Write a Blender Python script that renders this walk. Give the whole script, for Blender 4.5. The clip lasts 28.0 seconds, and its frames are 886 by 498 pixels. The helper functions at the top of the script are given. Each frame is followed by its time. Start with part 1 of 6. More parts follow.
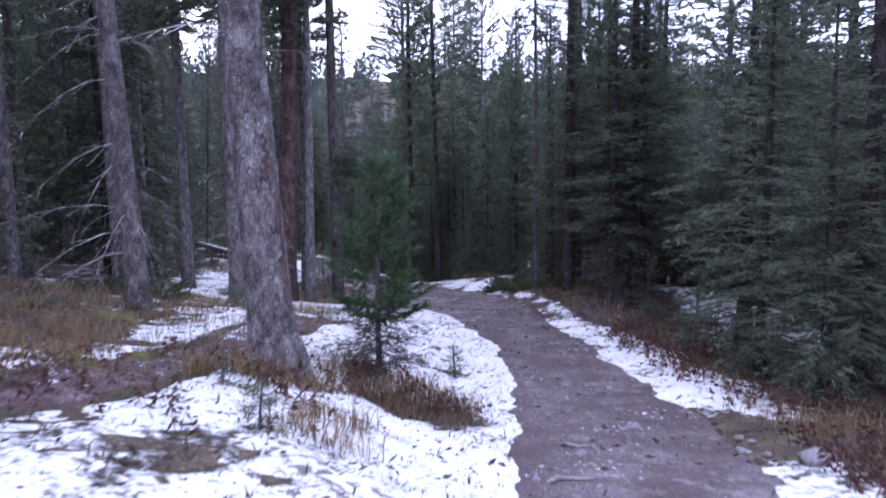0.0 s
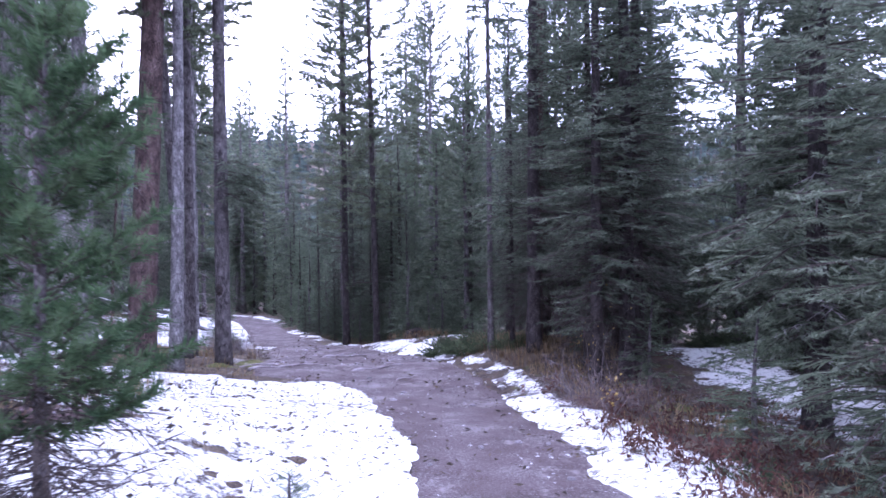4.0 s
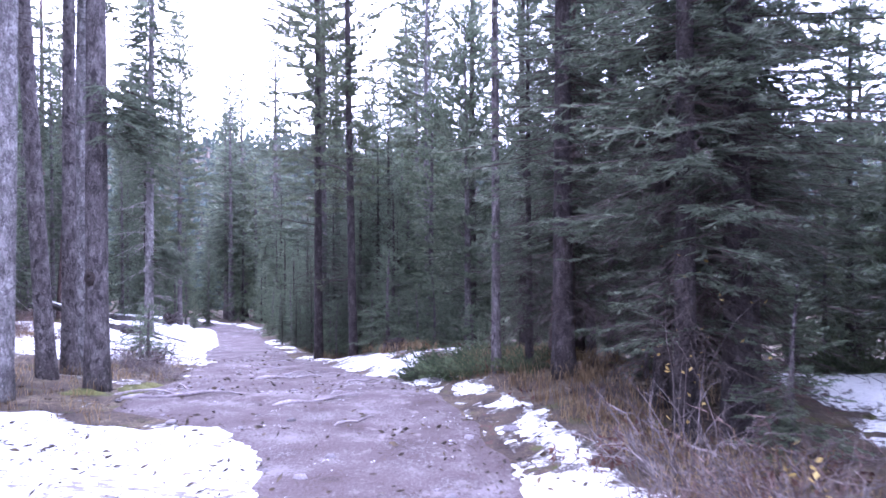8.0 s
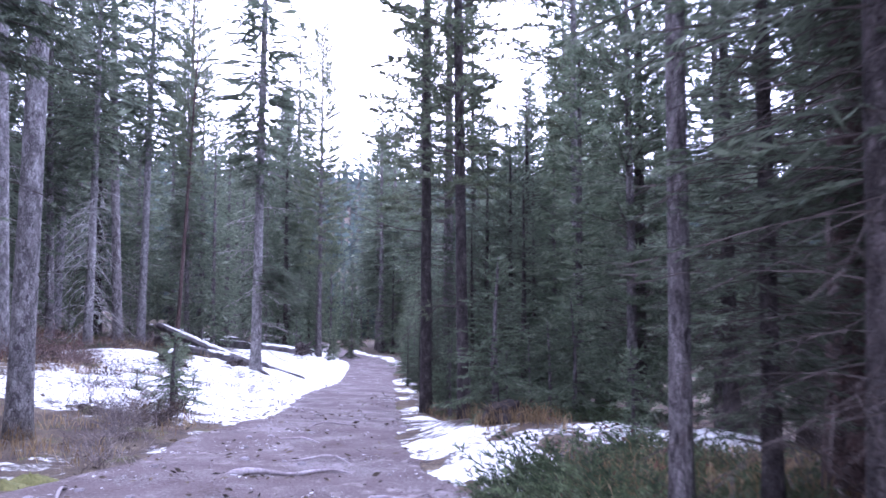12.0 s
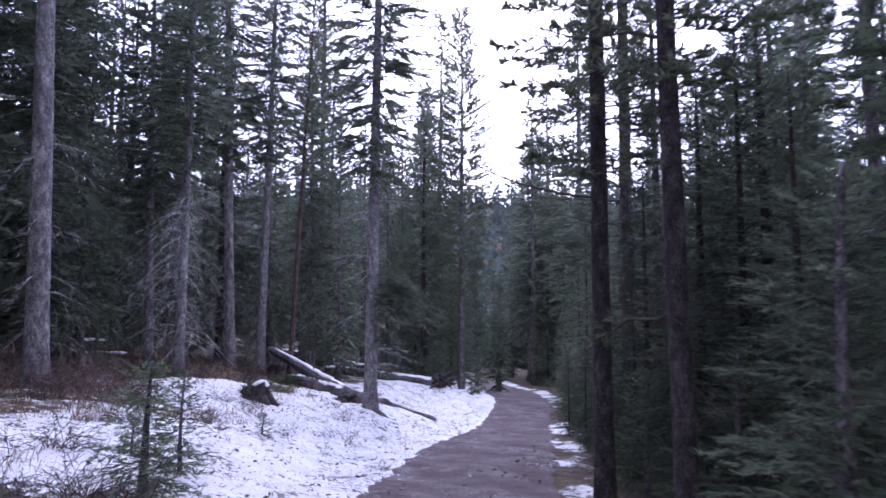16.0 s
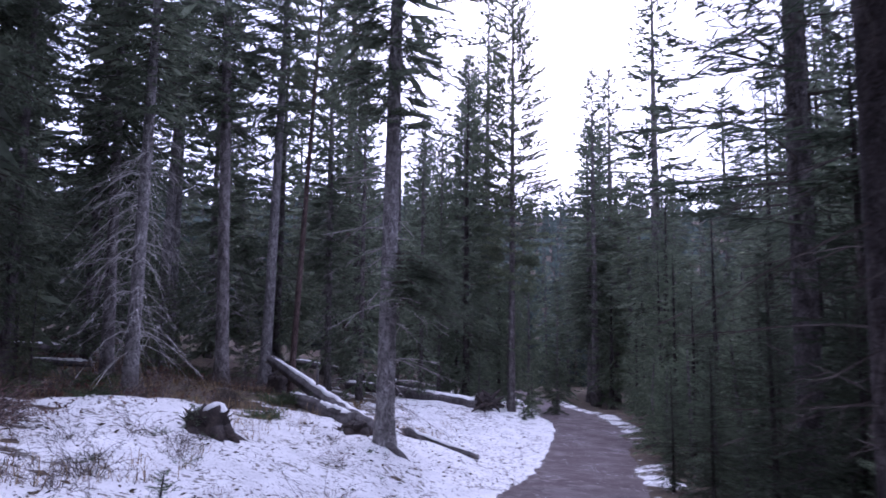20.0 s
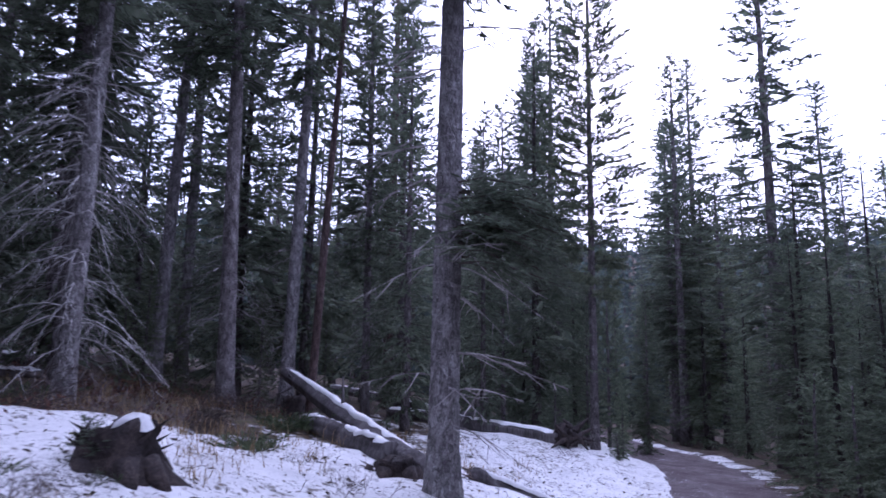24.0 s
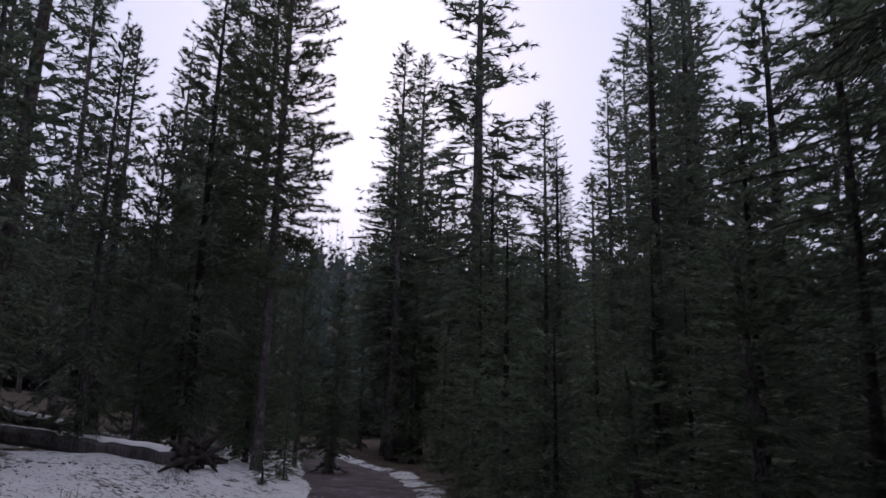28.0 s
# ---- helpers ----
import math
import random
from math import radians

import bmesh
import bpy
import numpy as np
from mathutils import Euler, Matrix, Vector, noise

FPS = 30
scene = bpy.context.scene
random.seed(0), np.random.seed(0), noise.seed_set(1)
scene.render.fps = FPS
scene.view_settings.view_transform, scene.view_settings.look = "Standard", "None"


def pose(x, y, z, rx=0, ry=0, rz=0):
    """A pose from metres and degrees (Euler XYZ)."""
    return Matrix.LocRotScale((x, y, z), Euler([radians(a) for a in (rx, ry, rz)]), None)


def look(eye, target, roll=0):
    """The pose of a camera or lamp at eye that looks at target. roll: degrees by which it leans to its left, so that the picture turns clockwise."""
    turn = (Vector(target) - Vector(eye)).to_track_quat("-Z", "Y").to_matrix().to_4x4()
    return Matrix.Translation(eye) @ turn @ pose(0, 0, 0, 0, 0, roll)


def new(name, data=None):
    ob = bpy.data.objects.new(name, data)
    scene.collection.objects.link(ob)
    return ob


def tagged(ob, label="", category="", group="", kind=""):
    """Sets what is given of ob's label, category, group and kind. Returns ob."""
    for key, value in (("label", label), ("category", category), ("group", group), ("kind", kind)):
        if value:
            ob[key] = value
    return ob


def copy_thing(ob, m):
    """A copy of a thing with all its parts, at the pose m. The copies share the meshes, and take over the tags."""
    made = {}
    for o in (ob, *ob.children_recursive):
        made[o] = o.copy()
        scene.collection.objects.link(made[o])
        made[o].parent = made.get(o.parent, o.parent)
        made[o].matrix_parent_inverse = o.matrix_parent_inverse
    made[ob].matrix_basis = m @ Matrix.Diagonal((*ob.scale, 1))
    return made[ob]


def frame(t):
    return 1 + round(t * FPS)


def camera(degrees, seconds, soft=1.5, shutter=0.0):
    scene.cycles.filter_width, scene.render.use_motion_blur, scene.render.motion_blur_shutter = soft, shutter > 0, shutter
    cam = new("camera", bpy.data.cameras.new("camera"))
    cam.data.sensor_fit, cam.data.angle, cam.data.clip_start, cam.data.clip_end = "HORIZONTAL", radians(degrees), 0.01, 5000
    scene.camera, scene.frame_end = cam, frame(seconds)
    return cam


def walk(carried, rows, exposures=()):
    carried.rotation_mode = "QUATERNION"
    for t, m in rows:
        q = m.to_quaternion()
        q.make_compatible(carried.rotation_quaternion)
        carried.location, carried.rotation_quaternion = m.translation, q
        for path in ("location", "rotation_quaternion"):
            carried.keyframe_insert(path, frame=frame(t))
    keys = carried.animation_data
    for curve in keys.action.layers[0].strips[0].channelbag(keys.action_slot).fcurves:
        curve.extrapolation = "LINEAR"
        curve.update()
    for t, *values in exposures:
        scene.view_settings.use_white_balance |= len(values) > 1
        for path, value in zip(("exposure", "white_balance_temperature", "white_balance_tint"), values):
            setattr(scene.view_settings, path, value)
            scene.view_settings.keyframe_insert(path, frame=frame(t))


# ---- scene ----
cam = camera(66.7, 28.0, soft=1.65, shutter=0.5)
METRES, EYE, TILT, LEAN, TURN = 38.0, 1.5, 0.0, 0.0, 0.0
ROWS = [
    (0.0, 0.0, 0.0, 0.0, -0.1, -6.24, 0.87),
    (0.5, 0.0034, 0.0178, -0.0036, -0.35, -2.99, 0.95),
    (1.0, 0.007, 0.0356, -0.0073, -0.68, -2.13, 0.9),
    (1.5, 0.0103, 0.0541, -0.01, -0.89, -1.69, 0.92),
    (2.0, 0.0118, 0.0712, -0.0129, -1.06, -1.28, 0.77),
    (2.5, 0.014, 0.0891, -0.0151, -1.48, -0.85, 0.81),
    (3.0, 0.0164, 0.1049, -0.0183, -1.67, -0.77, 0.76),
    (3.5, 0.0208, 0.1198, -0.0213, -2.5, -0.78, 0.82),
    (5.5, 0.0297, 0.1763, -0.0316, -3.57, -1.13, 0.4),
    (6.0, 0.0305, 0.1926, -0.034, -3.13, -1.01, 0.38),
    (6.5, 0.035, 0.2079, -0.0373, -3.32, -0.95, 0.3),
    (7.0, 0.04, 0.2294, -0.0395, -3.01, -0.65, 0.38),
    (7.5, 0.042, 0.2472, -0.0416, -2.6, -0.31, 0.17),
    (8.0, 0.0435, 0.2672, -0.0423, -2.03, 0.1, 0.25),
    (8.5, 0.046, 0.2845, -0.0438, -1.24, 0.62, 0.09),
    (9.0, 0.0526, 0.3025, -0.0448, -1.05, 1.12, 0.24),
    (9.5, 0.057, 0.3208, -0.0458, -0.52, 1.49, 0.18),
    (10.0, 0.0636, 0.3398, -0.0466, -0.11, 1.83, 0.35),
    (10.5, 0.0637, 0.3605, -0.0474, 4.26, 2.21, 0.2),
    (11.0, 0.066, 0.3804, -0.0489, 6.25, 2.47, 0.09),
    (11.5, 0.0627, 0.4004, -0.0498, 10.62, 2.83, 0.07),
    (12.0, 0.0607, 0.4194, -0.052, 12.66, 2.9, -0.12),
    (12.5, 0.0525, 0.4396, -0.0521, 14.7, 2.96, -0.1),
    (14.5, 0.0365, 0.5145, -0.0563, 18.86, 4.55, -0.01),
    (15.0, 0.0292, 0.5326, -0.0579, 21.75, 4.95, -0.13),
    (15.5, 0.0243, 0.5502, -0.0606, 23.05, 4.98, -0.13),
    (16.0, 0.0163, 0.5683, -0.0618, 25.72, 5.22, -0.07),
    (16.5, 0.0093, 0.5868, -0.0646, 26.55, 5.34, -0.21),
    (17.0, 0.0012, 0.6073, -0.0651, 26.91, 5.33, -0.23),
    (17.5, -0.006, 0.625, -0.0667, 27.21, 5.67, -0.32),
    (18.0, -0.0112, 0.6433, -0.067, 27.38, 5.83, -0.33),
    (18.5, -0.0197, 0.6581, -0.0678, 27.81, 6.18, -0.48),
    (19.0, -0.0248, 0.6727, -0.0709, 27.85, 6.29, -0.5),
    (19.5, -0.0334, 0.6864, -0.0711, 28.38, 6.41, -0.55),
    (20.0, -0.0451, 0.6975, -0.0716, 29.7, 6.43, -0.71),
    (20.5, -0.059, 0.708, -0.0739, 33.43, 6.64, -0.49),
    (21.0, -0.0714, 0.7163, -0.0753, 38.4, 6.84, -0.64),
    (21.5, -0.0819, 0.7292, -0.0783, 38.85, 7.05, -0.6),
    (23.5, -0.1158, 0.7896, -0.0907, 35.14, 9.3, -0.87),
    (24.0, -0.123, 0.8061, -0.0922, 33.77, 9.63, -0.89),
    (24.5, -0.1272, 0.821, -0.0921, 32.27, 10.14, -1.11),
    (25.0, -0.1267, 0.8384, -0.0926, 29.46, 10.79, -1.1),
    (25.5, -0.1246, 0.8547, -0.094, 22.56, 11.29, -1.35),
    (26.0, -0.1172, 0.8706, -0.0972, 14.4, 11.65, -1.24),
    (26.5, -0.1138, 0.8861, -0.0971, 12.97, 11.61, -1.23),
    (27.0, -0.1086, 0.9001, -0.0986, 12.76, 11.69, -1.27),
    (27.5, -0.1045, 0.915, -0.1, 13.27, 11.62, -1.23),
    (28.0, -0.1046, 0.9305, -0.1008, 13.72, 11.29, -1.39),
]
EXPOSURE = [(0.0, 0.32, 5100, 30), (1.0, 0.94, 5100, 32), (3.0, 1.14, 5000, 34), (6.0, 1.59, 5040, 35), (8.0, 1.94, 5040, 36), (9.5, 2.04, 5040, 36), (11.0, 1.94, 5090, 35), (12.5, 1.36, 5040, 33), (15.0, 0.6, 5130, 35), (17.0, 0.34, 5160, 35),
            (21.0, 0.06, 5150, 35), (25.0, -0.05, 4990, 35), (26.0, -0.9, 5230, 29), (28.0, -1.52, 5750, 25)]
walk(cam, [(t, pose(0, 0, EYE, TILT, LEAN, TURN) @ pose(METRES * x, METRES * y, METRES * z, 90 + pitch, roll, yaw)) for t, x, y, z, yaw, pitch, roll in ROWS], EXPOSURE)

# ---------------------------------------------------------------- world, sky, sun
world = bpy.data.worlds.new("overcast_world")
scene.world = world
world.use_nodes = True
wn, wl = world.node_tree.nodes, world.node_tree.links
wn.clear()
sky = wn.new("ShaderNodeTexSky")
sky.sky_type = "NISHITA"
sky.sun_disc = False
sky.sun_elevation, sky.sun_rotation = radians(28), radians(-20)
sky.air_density, sky.dust_density, sky.ozone_density = 1.0, 3.0, 1.0
cloud = wn.new("ShaderNodeMix")
cloud.data_type = "RGBA"
cloud.inputs["Factor"].default_value = 0.8
cloud.inputs["B"].default_value = (15.4, 15.6, 17.0, 1)
back = wn.new("ShaderNodeBackground")
back.inputs["Strength"].default_value = 0.15
wout = wn.new("ShaderNodeOutputWorld")
wl.new(sky.outputs["Color"], cloud.inputs["A"])
wl.new(cloud.outputs["Result"], back.inputs["Color"])
wl.new(back.outputs["Background"], wout.inputs["Surface"])

sun = new("sun", bpy.data.lights.new("sun", "SUN"))
sun.data.energy, sun.data.angle, sun.data.color = 0.6, radians(25), (1.0, 0.96, 0.92)
sun.matrix_world = look((0, 0, 30), (0.34 * 30, -0.94 * 30, 30 - 30 * math.tan(radians(62))))


# ---------------------------------------------------------------- materials
def material(name, colours, scale=8.0, rough=0.8, bump=0.3, fine=60.0, stretch=(1, 1, 1), vary=0.0, island=0.0,
             coords="Object", spec=0.25, bump_distance=0.02):
    """A rough natural surface: colours spread by two scales of noise, fine relief, a shade per piece."""
    m = bpy.data.materials.new(name)
    m.use_nodes = True
    n, l = m.node_tree.nodes, m.node_tree.links
    b = n["Principled BSDF"]
    b.inputs["Roughness"].default_value = rough
    b.inputs["Specular IOR Level"].default_value = spec
    tc = n.new("ShaderNodeTexCoord")
    mp = n.new("ShaderNodeMapping")
    mp.inputs["Scale"].default_value = stretch
    l.new(tc.outputs[coords], mp.inputs["Vector"])
    n1, n2 = n.new("ShaderNodeTexNoise"), n.new("ShaderNodeTexNoise")
    n1.inputs["Scale"].default_value, n2.inputs["Scale"].default_value = scale, fine
    n1.inputs["Detail"].default_value, n2.inputs["Detail"].default_value = 3, 3
    for k in (n1, n2):
        l.new(mp.outputs["Vector"], k.inputs["Vector"])
    add = n.new("ShaderNodeMath")
    add.operation = "MULTIPLY_ADD"
    add.inputs[1].default_value = 0.45
    l.new(n2.outputs["Fac"], add.inputs[0])
    sub = n.new("ShaderNodeMath")
    sub.operation = "MULTIPLY"
    sub.inputs[1].default_value = 0.6
    l.new(n1.outputs["Fac"], sub.inputs[0])
    l.new(sub.outputs[0], add.inputs[2])
    ramp = n.new("ShaderNodeValToRGB")
    lo, hi = 0.36, 0.68
    while len(ramp.color_ramp.elements) < len(colours):
        ramp.color_ramp.elements.new(0.5)
    for i, c in enumerate(colours):
        e = ramp.color_ramp.elements[i]
        e.position = lo + (hi - lo) * i / max(1, len(colours) - 1)
        e.color = (*c, 1)
    l.new(add.outputs[0], ramp.inputs["Fac"])
    colour = ramp.outputs["Color"]
    for amount, node, out in ((vary, "ShaderNodeObjectInfo", "Random"), (island, "ShaderNodeNewGeometry", "Random Per Island")):
        if amount:
            src = n.new(node)
            rng = n.new("ShaderNodeMapRange")
            rng.inputs["To Min"].default_value, rng.inputs["To Max"].default_value = 1 - amount, 1 + amount
            l.new(src.outputs[out], rng.inputs["Value"])
            hsv = n.new("ShaderNodeHueSaturation")
            l.new(rng.outputs["Result"], hsv.inputs["Value"])
            l.new(colour, hsv.inputs["Color"])
            colour = hsv.outputs["Color"]
    l.new(colour, b.inputs["Base Color"])
    if bump:
        bp = n.new("ShaderNodeBump")
        bp.inputs["Strength"].default_value, bp.inputs["Distance"].default_value = bump, bump_distance
        l.new(add.outputs[0], bp.inputs["Height"])
        l.new(bp.outputs["Normal"], b.inputs["Normal"])
    return m


def bark_material(name, dark, mid, light, scale=9.0, flat=0.5):
    """Scaly bark: plates from Voronoi cells that are longer than wide, dark cracks, lichen specks."""
    m = material(name, (dark, mid, light), scale=scale * 0.5, fine=scale * 6, stretch=(1, 1, flat), rough=0.9, bump=0, vary=0.18)
    n, l = m.node_tree.nodes, m.node_tree.links
    b = n["Principled BSDF"]
    mp = [k for k in n if k.type == "MAPPING"][0]
    wob = n.new("ShaderNodeTexNoise")
    wob.inputs["Scale"].default_value = scale
    l.new(mp.outputs["Vector"], wob.inputs["Vector"])
    off = n.new("ShaderNodeVectorMath")
    off.operation = "MULTIPLY_ADD"
    off.inputs[1].default_value = (0.16, 0.16, 0.16)
    l.new(wob.outputs["Color"], off.inputs[0])
    l.new(mp.outputs["Vector"], off.inputs[2])
    v = n.new("ShaderNodeTexVoronoi")
    v.feature = "DISTANCE_TO_EDGE"
    v.inputs["Scale"].default_value = scale * 1.7
    l.new(off.outputs[0], v.inputs["Vector"])
    r = n.new("ShaderNodeMapRange")
    r.inputs["From Max"].default_value = 0.2
    r.inputs["To Min"].default_value = 0.25
    l.new(v.outputs["Distance"], r.inputs["Value"])
    cell = n.new("ShaderNodeTexVoronoi")
    cell.inputs["Scale"].default_value = scale * 1.7
    l.new(off.outputs[0], cell.inputs["Vector"])
    tone = n.new("ShaderNodeMapRange")
    tone.inputs["To Min"].default_value, tone.inputs["To Max"].default_value = 0.45, 1.38
    l.new(cell.outputs["Color"], tone.inputs["Value"])
    spread = n.new("ShaderNodeTexNoise")
    spread.inputs["Scale"].default_value, spread.inputs["Detail"].default_value = scale * 0.9, 4
    l.new(mp.outputs["Vector"], spread.inputs["Vector"])
    mask = n.new("ShaderNodeMapRange")
    mask.inputs["From Min"].default_value, mask.inputs["From Max"].default_value = 0.40, 0.62
    mask.inputs["To Min"].default_value, mask.inputs["To Max"].default_value = 0.15, 0.95
    l.new(spread.outputs["Fac"], mask.inputs["Value"])
    shade = n.new("ShaderNodeMix")
    shade.data_type, shade.blend_type = "RGBA", "MULTIPLY"
    shade.inputs["Factor"].default_value = 0.8
    src = b.inputs["Base Color"].links[0].from_socket
    l.new(src, shade.inputs["A"])
    l.new(tone.outputs["Result"], shade.inputs["B"])
    mix = n.new("ShaderNodeMix")
    mix.data_type, mix.blend_type = "RGBA", "MULTIPLY"
    l.new(mask.outputs["Result"], mix.inputs["Factor"])
    l.new(shade.outputs["Result"], mix.inputs["A"])
    l.new(r.outputs["Result"], mix.inputs["B"])
    l.new(mix.outputs["Result"], b.inputs["Base Color"])
    bp = n.new("ShaderNodeBump")
    bp.inputs["Strength"].default_value, bp.inputs["Distance"].default_value = 0.8, 0.02
    l.new(r.outputs["Result"], bp.inputs["Height"])
    l.new(bp.outputs["Normal"], b.inputs["Normal"])
    return m


def patches(m, colour, scale, lo, hi, stretch=(1, 1, 1), second=0.0):
    """Lays ragged patches of another stuff over a material."""
    n, l = m.node_tree.nodes, m.node_tree.links
    b = n["Principled BSDF"]
    tc = n.new("ShaderNodeTexCoord")
    mp = n.new("ShaderNodeMapping")
    mp.inputs["Scale"].default_value = stretch
    l.new(tc.outputs["Object"], mp.inputs["Vector"])
    t = n.new("ShaderNodeTexNoise")
    t.inputs["Scale"].default_value, t.inputs["Detail"].default_value, t.inputs["Roughness"].default_value = scale, 5, 0.62
    l.new(mp.outputs["Vector"], t.inputs["Vector"])
    value = t.outputs["Fac"]
    if second:
        t2 = n.new("ShaderNodeTexNoise")
        t2.inputs["Scale"].default_value = second
        l.new(tc.outputs["Object"], t2.inputs["Vector"])
        mul = n.new("ShaderNodeMath")
        mul.operation = "MULTIPLY_ADD"
        mul.inputs[1].default_value = 0.45
        mul.inputs[2].default_value = -0.225
        l.new(t2.outputs["Fac"], mul.inputs[0])
        plus = n.new("ShaderNodeMath")
        l.new(value, plus.inputs[0])
        l.new(mul.outputs[0], plus.inputs[1])
        value = plus.outputs[0]
    r = n.new("ShaderNodeMapRange")
    r.inputs["From Min"].default_value, r.inputs["From Max"].default_value = lo, hi
    l.new(value, r.inputs["Value"])
    mix = n.new("ShaderNodeMix")
    mix.data_type = "RGBA"
    l.new(r.outputs["Result"], mix.inputs["Factor"])
    l.new(b.inputs["Base Color"].links[0].from_socket, mix.inputs["A"])
    mix.inputs["B"].default_value = (*colour, 1)
    l.new(mix.outputs["Result"], b.inputs["Base Color"])
    return m


SNOW = material("snow", ((0.69, 0.68, 0.655), (0.78, 0.77, 0.745), (0.83, 0.82, 0.795)), scale=2.2, fine=26, rough=0.6, bump=0.5, coords="Object", bump_distance=0.04)
SNOW_COVER = material("littered_snow", ((0.6, 0.592, 0.57), (0.72, 0.71, 0.685), (0.8, 0.79, 0.765)), scale=2.2, fine=22, rough=0.6, bump=0.6, bump_distance=0.05)
patches(SNOW_COVER, (0.17, 0.15, 0.12), 8.0, 0.575, 0.65, (1.0, 1.5, 1.0), 0.9)
patches(SNOW_COVER, (0.05, 0.04, 0.032), 17.0, 0.635, 0.68, (1.0, 1.3, 1.0), 1.7)
def melt(m):
    """Thin snow breaks up into grains with the litter showing between."""
    n, l = m.node_tree.nodes, m.node_tree.links
    b = n["Principled BSDF"]
    tc = n.new("ShaderNodeTexCoord")
    at = n.new("ShaderNodeAttribute")
    at.attribute_name = "depth"
    t = n.new("ShaderNodeTexNoise")
    t.inputs["Scale"].default_value, t.inputs["Detail"].default_value, t.inputs["Roughness"].default_value = 9, 6, 0.68
    l.new(tc.outputs["Object"], t.inputs["Vector"])
    k = n.new("ShaderNodeMath")
    k.operation = "MULTIPLY_ADD"
    k.inputs[1].default_value, k.inputs[2].default_value = 0.17, -0.085
    l.new(t.outputs["Fac"], k.inputs[0])
    a = n.new("ShaderNodeMath")
    l.new(at.outputs["Fac"], a.inputs[0])
    l.new(k.outputs[0], a.inputs[1])
    r = n.new("ShaderNodeMapRange")
    r.inputs["From Min"].default_value, r.inputs["From Max"].default_value = -0.006, 0.008
    l.new(a.outputs[0], r.inputs["Value"])
    t2 = n.new("ShaderNodeTexNoise")
    t2.inputs["Scale"].default_value, t2.inputs["Detail"].default_value = 14, 4
    l.new(tc.outputs["Object"], t2.inputs["Vector"])
    ramp = n.new("ShaderNodeValToRGB")
    for e, (q, c) in zip((ramp.color_ramp.elements[0], ramp.color_ramp.elements[1], ramp.color_ramp.elements.new(0.5)),
                         ((0.34, (0.02, 0.016, 0.012, 1)), (0.70, (0.17, 0.13, 0.085, 1)), (0.5, (0.065, 0.05, 0.034, 1)))):
        e.position, e.color = q, c
    l.new(t2.outputs["Fac"], ramp.inputs["Fac"])
    mix = n.new("ShaderNodeMix")
    mix.data_type = "RGBA"
    l.new(r.outputs["Result"], mix.inputs["Factor"])
    l.new(ramp.outputs["Color"], mix.inputs["A"])
    l.new(b.inputs["Base Color"].links[0].from_socket, mix.inputs["B"])
    l.new(mix.outputs["Result"], b.inputs["Base Color"])
    return m


melt(SNOW_COVER)
FLOOR = material("forest_floor", ((0.024, 0.018, 0.015), (0.062, 0.045, 0.037), (0.085, 0.066, 0.045), (0.17, 0.135, 0.092)), scale=2.6, fine=38, rough=0.95, bump=0.9, bump_distance=0.05)
DIRT = material("trail_dirt", ((0.046, 0.031, 0.029), (0.09, 0.066, 0.063), (0.114, 0.087, 0.084), (0.21, 0.182, 0.182)), scale=1.6, fine=34, rough=0.8, bump=0.9, bump_distance=0.05)
patches(DIRT, (0.235, 0.2, 0.198), 4.0, 0.58, 0.74, (1.5, 1.0, 1.0), 0.7)
patches(DIRT, (0.075, 0.05, 0.048), 20.0, 0.58, 0.68, (1, 1, 1), 2.5)
patches(DIRT, (0.2, 0.178, 0.178), 42.0, 0.57, 0.66, (1, 1, 1), 1.4)
patches(DIRT, (0.6, 0.6, 0.63), 13.0, 0.67, 0.72, (1.2, 1.0, 1.0), 1.2)
SIDE_DIRT = material("side_path_soil", ((0.045, 0.028, 0.028), (0.095, 0.06, 0.058), (0.135, 0.092, 0.09), (0.26, 0.21, 0.21)), scale=2.2, fine=30, rough=0.9, bump=0.9, bump_distance=0.05)
patches(SIDE_DIRT, (0.62, 0.62, 0.66), 7.0, 0.60, 0.66, (1.2, 1.0, 1.0), 1.2)
patches(FLOOR, (0.20, 0.155, 0.095), 16.0, 0.60, 0.66, (1.0, 1.4, 1.0), 0.9)
patches(FLOOR, (0.075, 0.08, 0.022), 3.0, 0.60, 0.70, (1, 1, 1), 0.5)
patches(FLOOR, (0.10, 0.05, 0.042), 9.0, 0.62, 0.70, (1, 1, 1), 0.7)
BARK_GREY = bark_material("grey_spruce_bark", (0.0686, 0.0549, 0.0534), (0.201, 0.178, 0.171), (0.372, 0.343, 0.329), 15)
patches(BARK_GREY, (0.085, 0.07, 0.072), 15.0, 0.58, 0.72, (1, 1, 0.7), 4.0)
BARK_BROWN = bark_material("dark_pine_bark", (0.0588, 0.049, 0.0478), (0.157, 0.137, 0.132), (0.284, 0.257, 0.247), 15)
BARK_DARK = bark_material("dark_spruce_bark", (0.02, 0.016, 0.015), (0.058, 0.047, 0.044), (0.125, 0.106, 0.1), 15)
BARK_RED = bark_material("red_pine_bark", (0.0539, 0.0343, 0.0313), (0.127, 0.0833, 0.0736), (0.216, 0.162, 0.143), 12)
patches(BARK_BROWN, (0.04, 0.033, 0.034), 15.0, 0.56, 0.66, (1, 1, 0.6), 4.0)
BARK_PALE = bark_material("pale_lodgepole_bark", (0.098, 0.0882, 0.0865), (0.24, 0.223, 0.215), (0.421, 0.402, 0.385), 15)
patches(BARK_PALE, (0.11, 0.095, 0.1), 17.0, 0.57, 0.66, (1, 1, 0.6), 4.0)
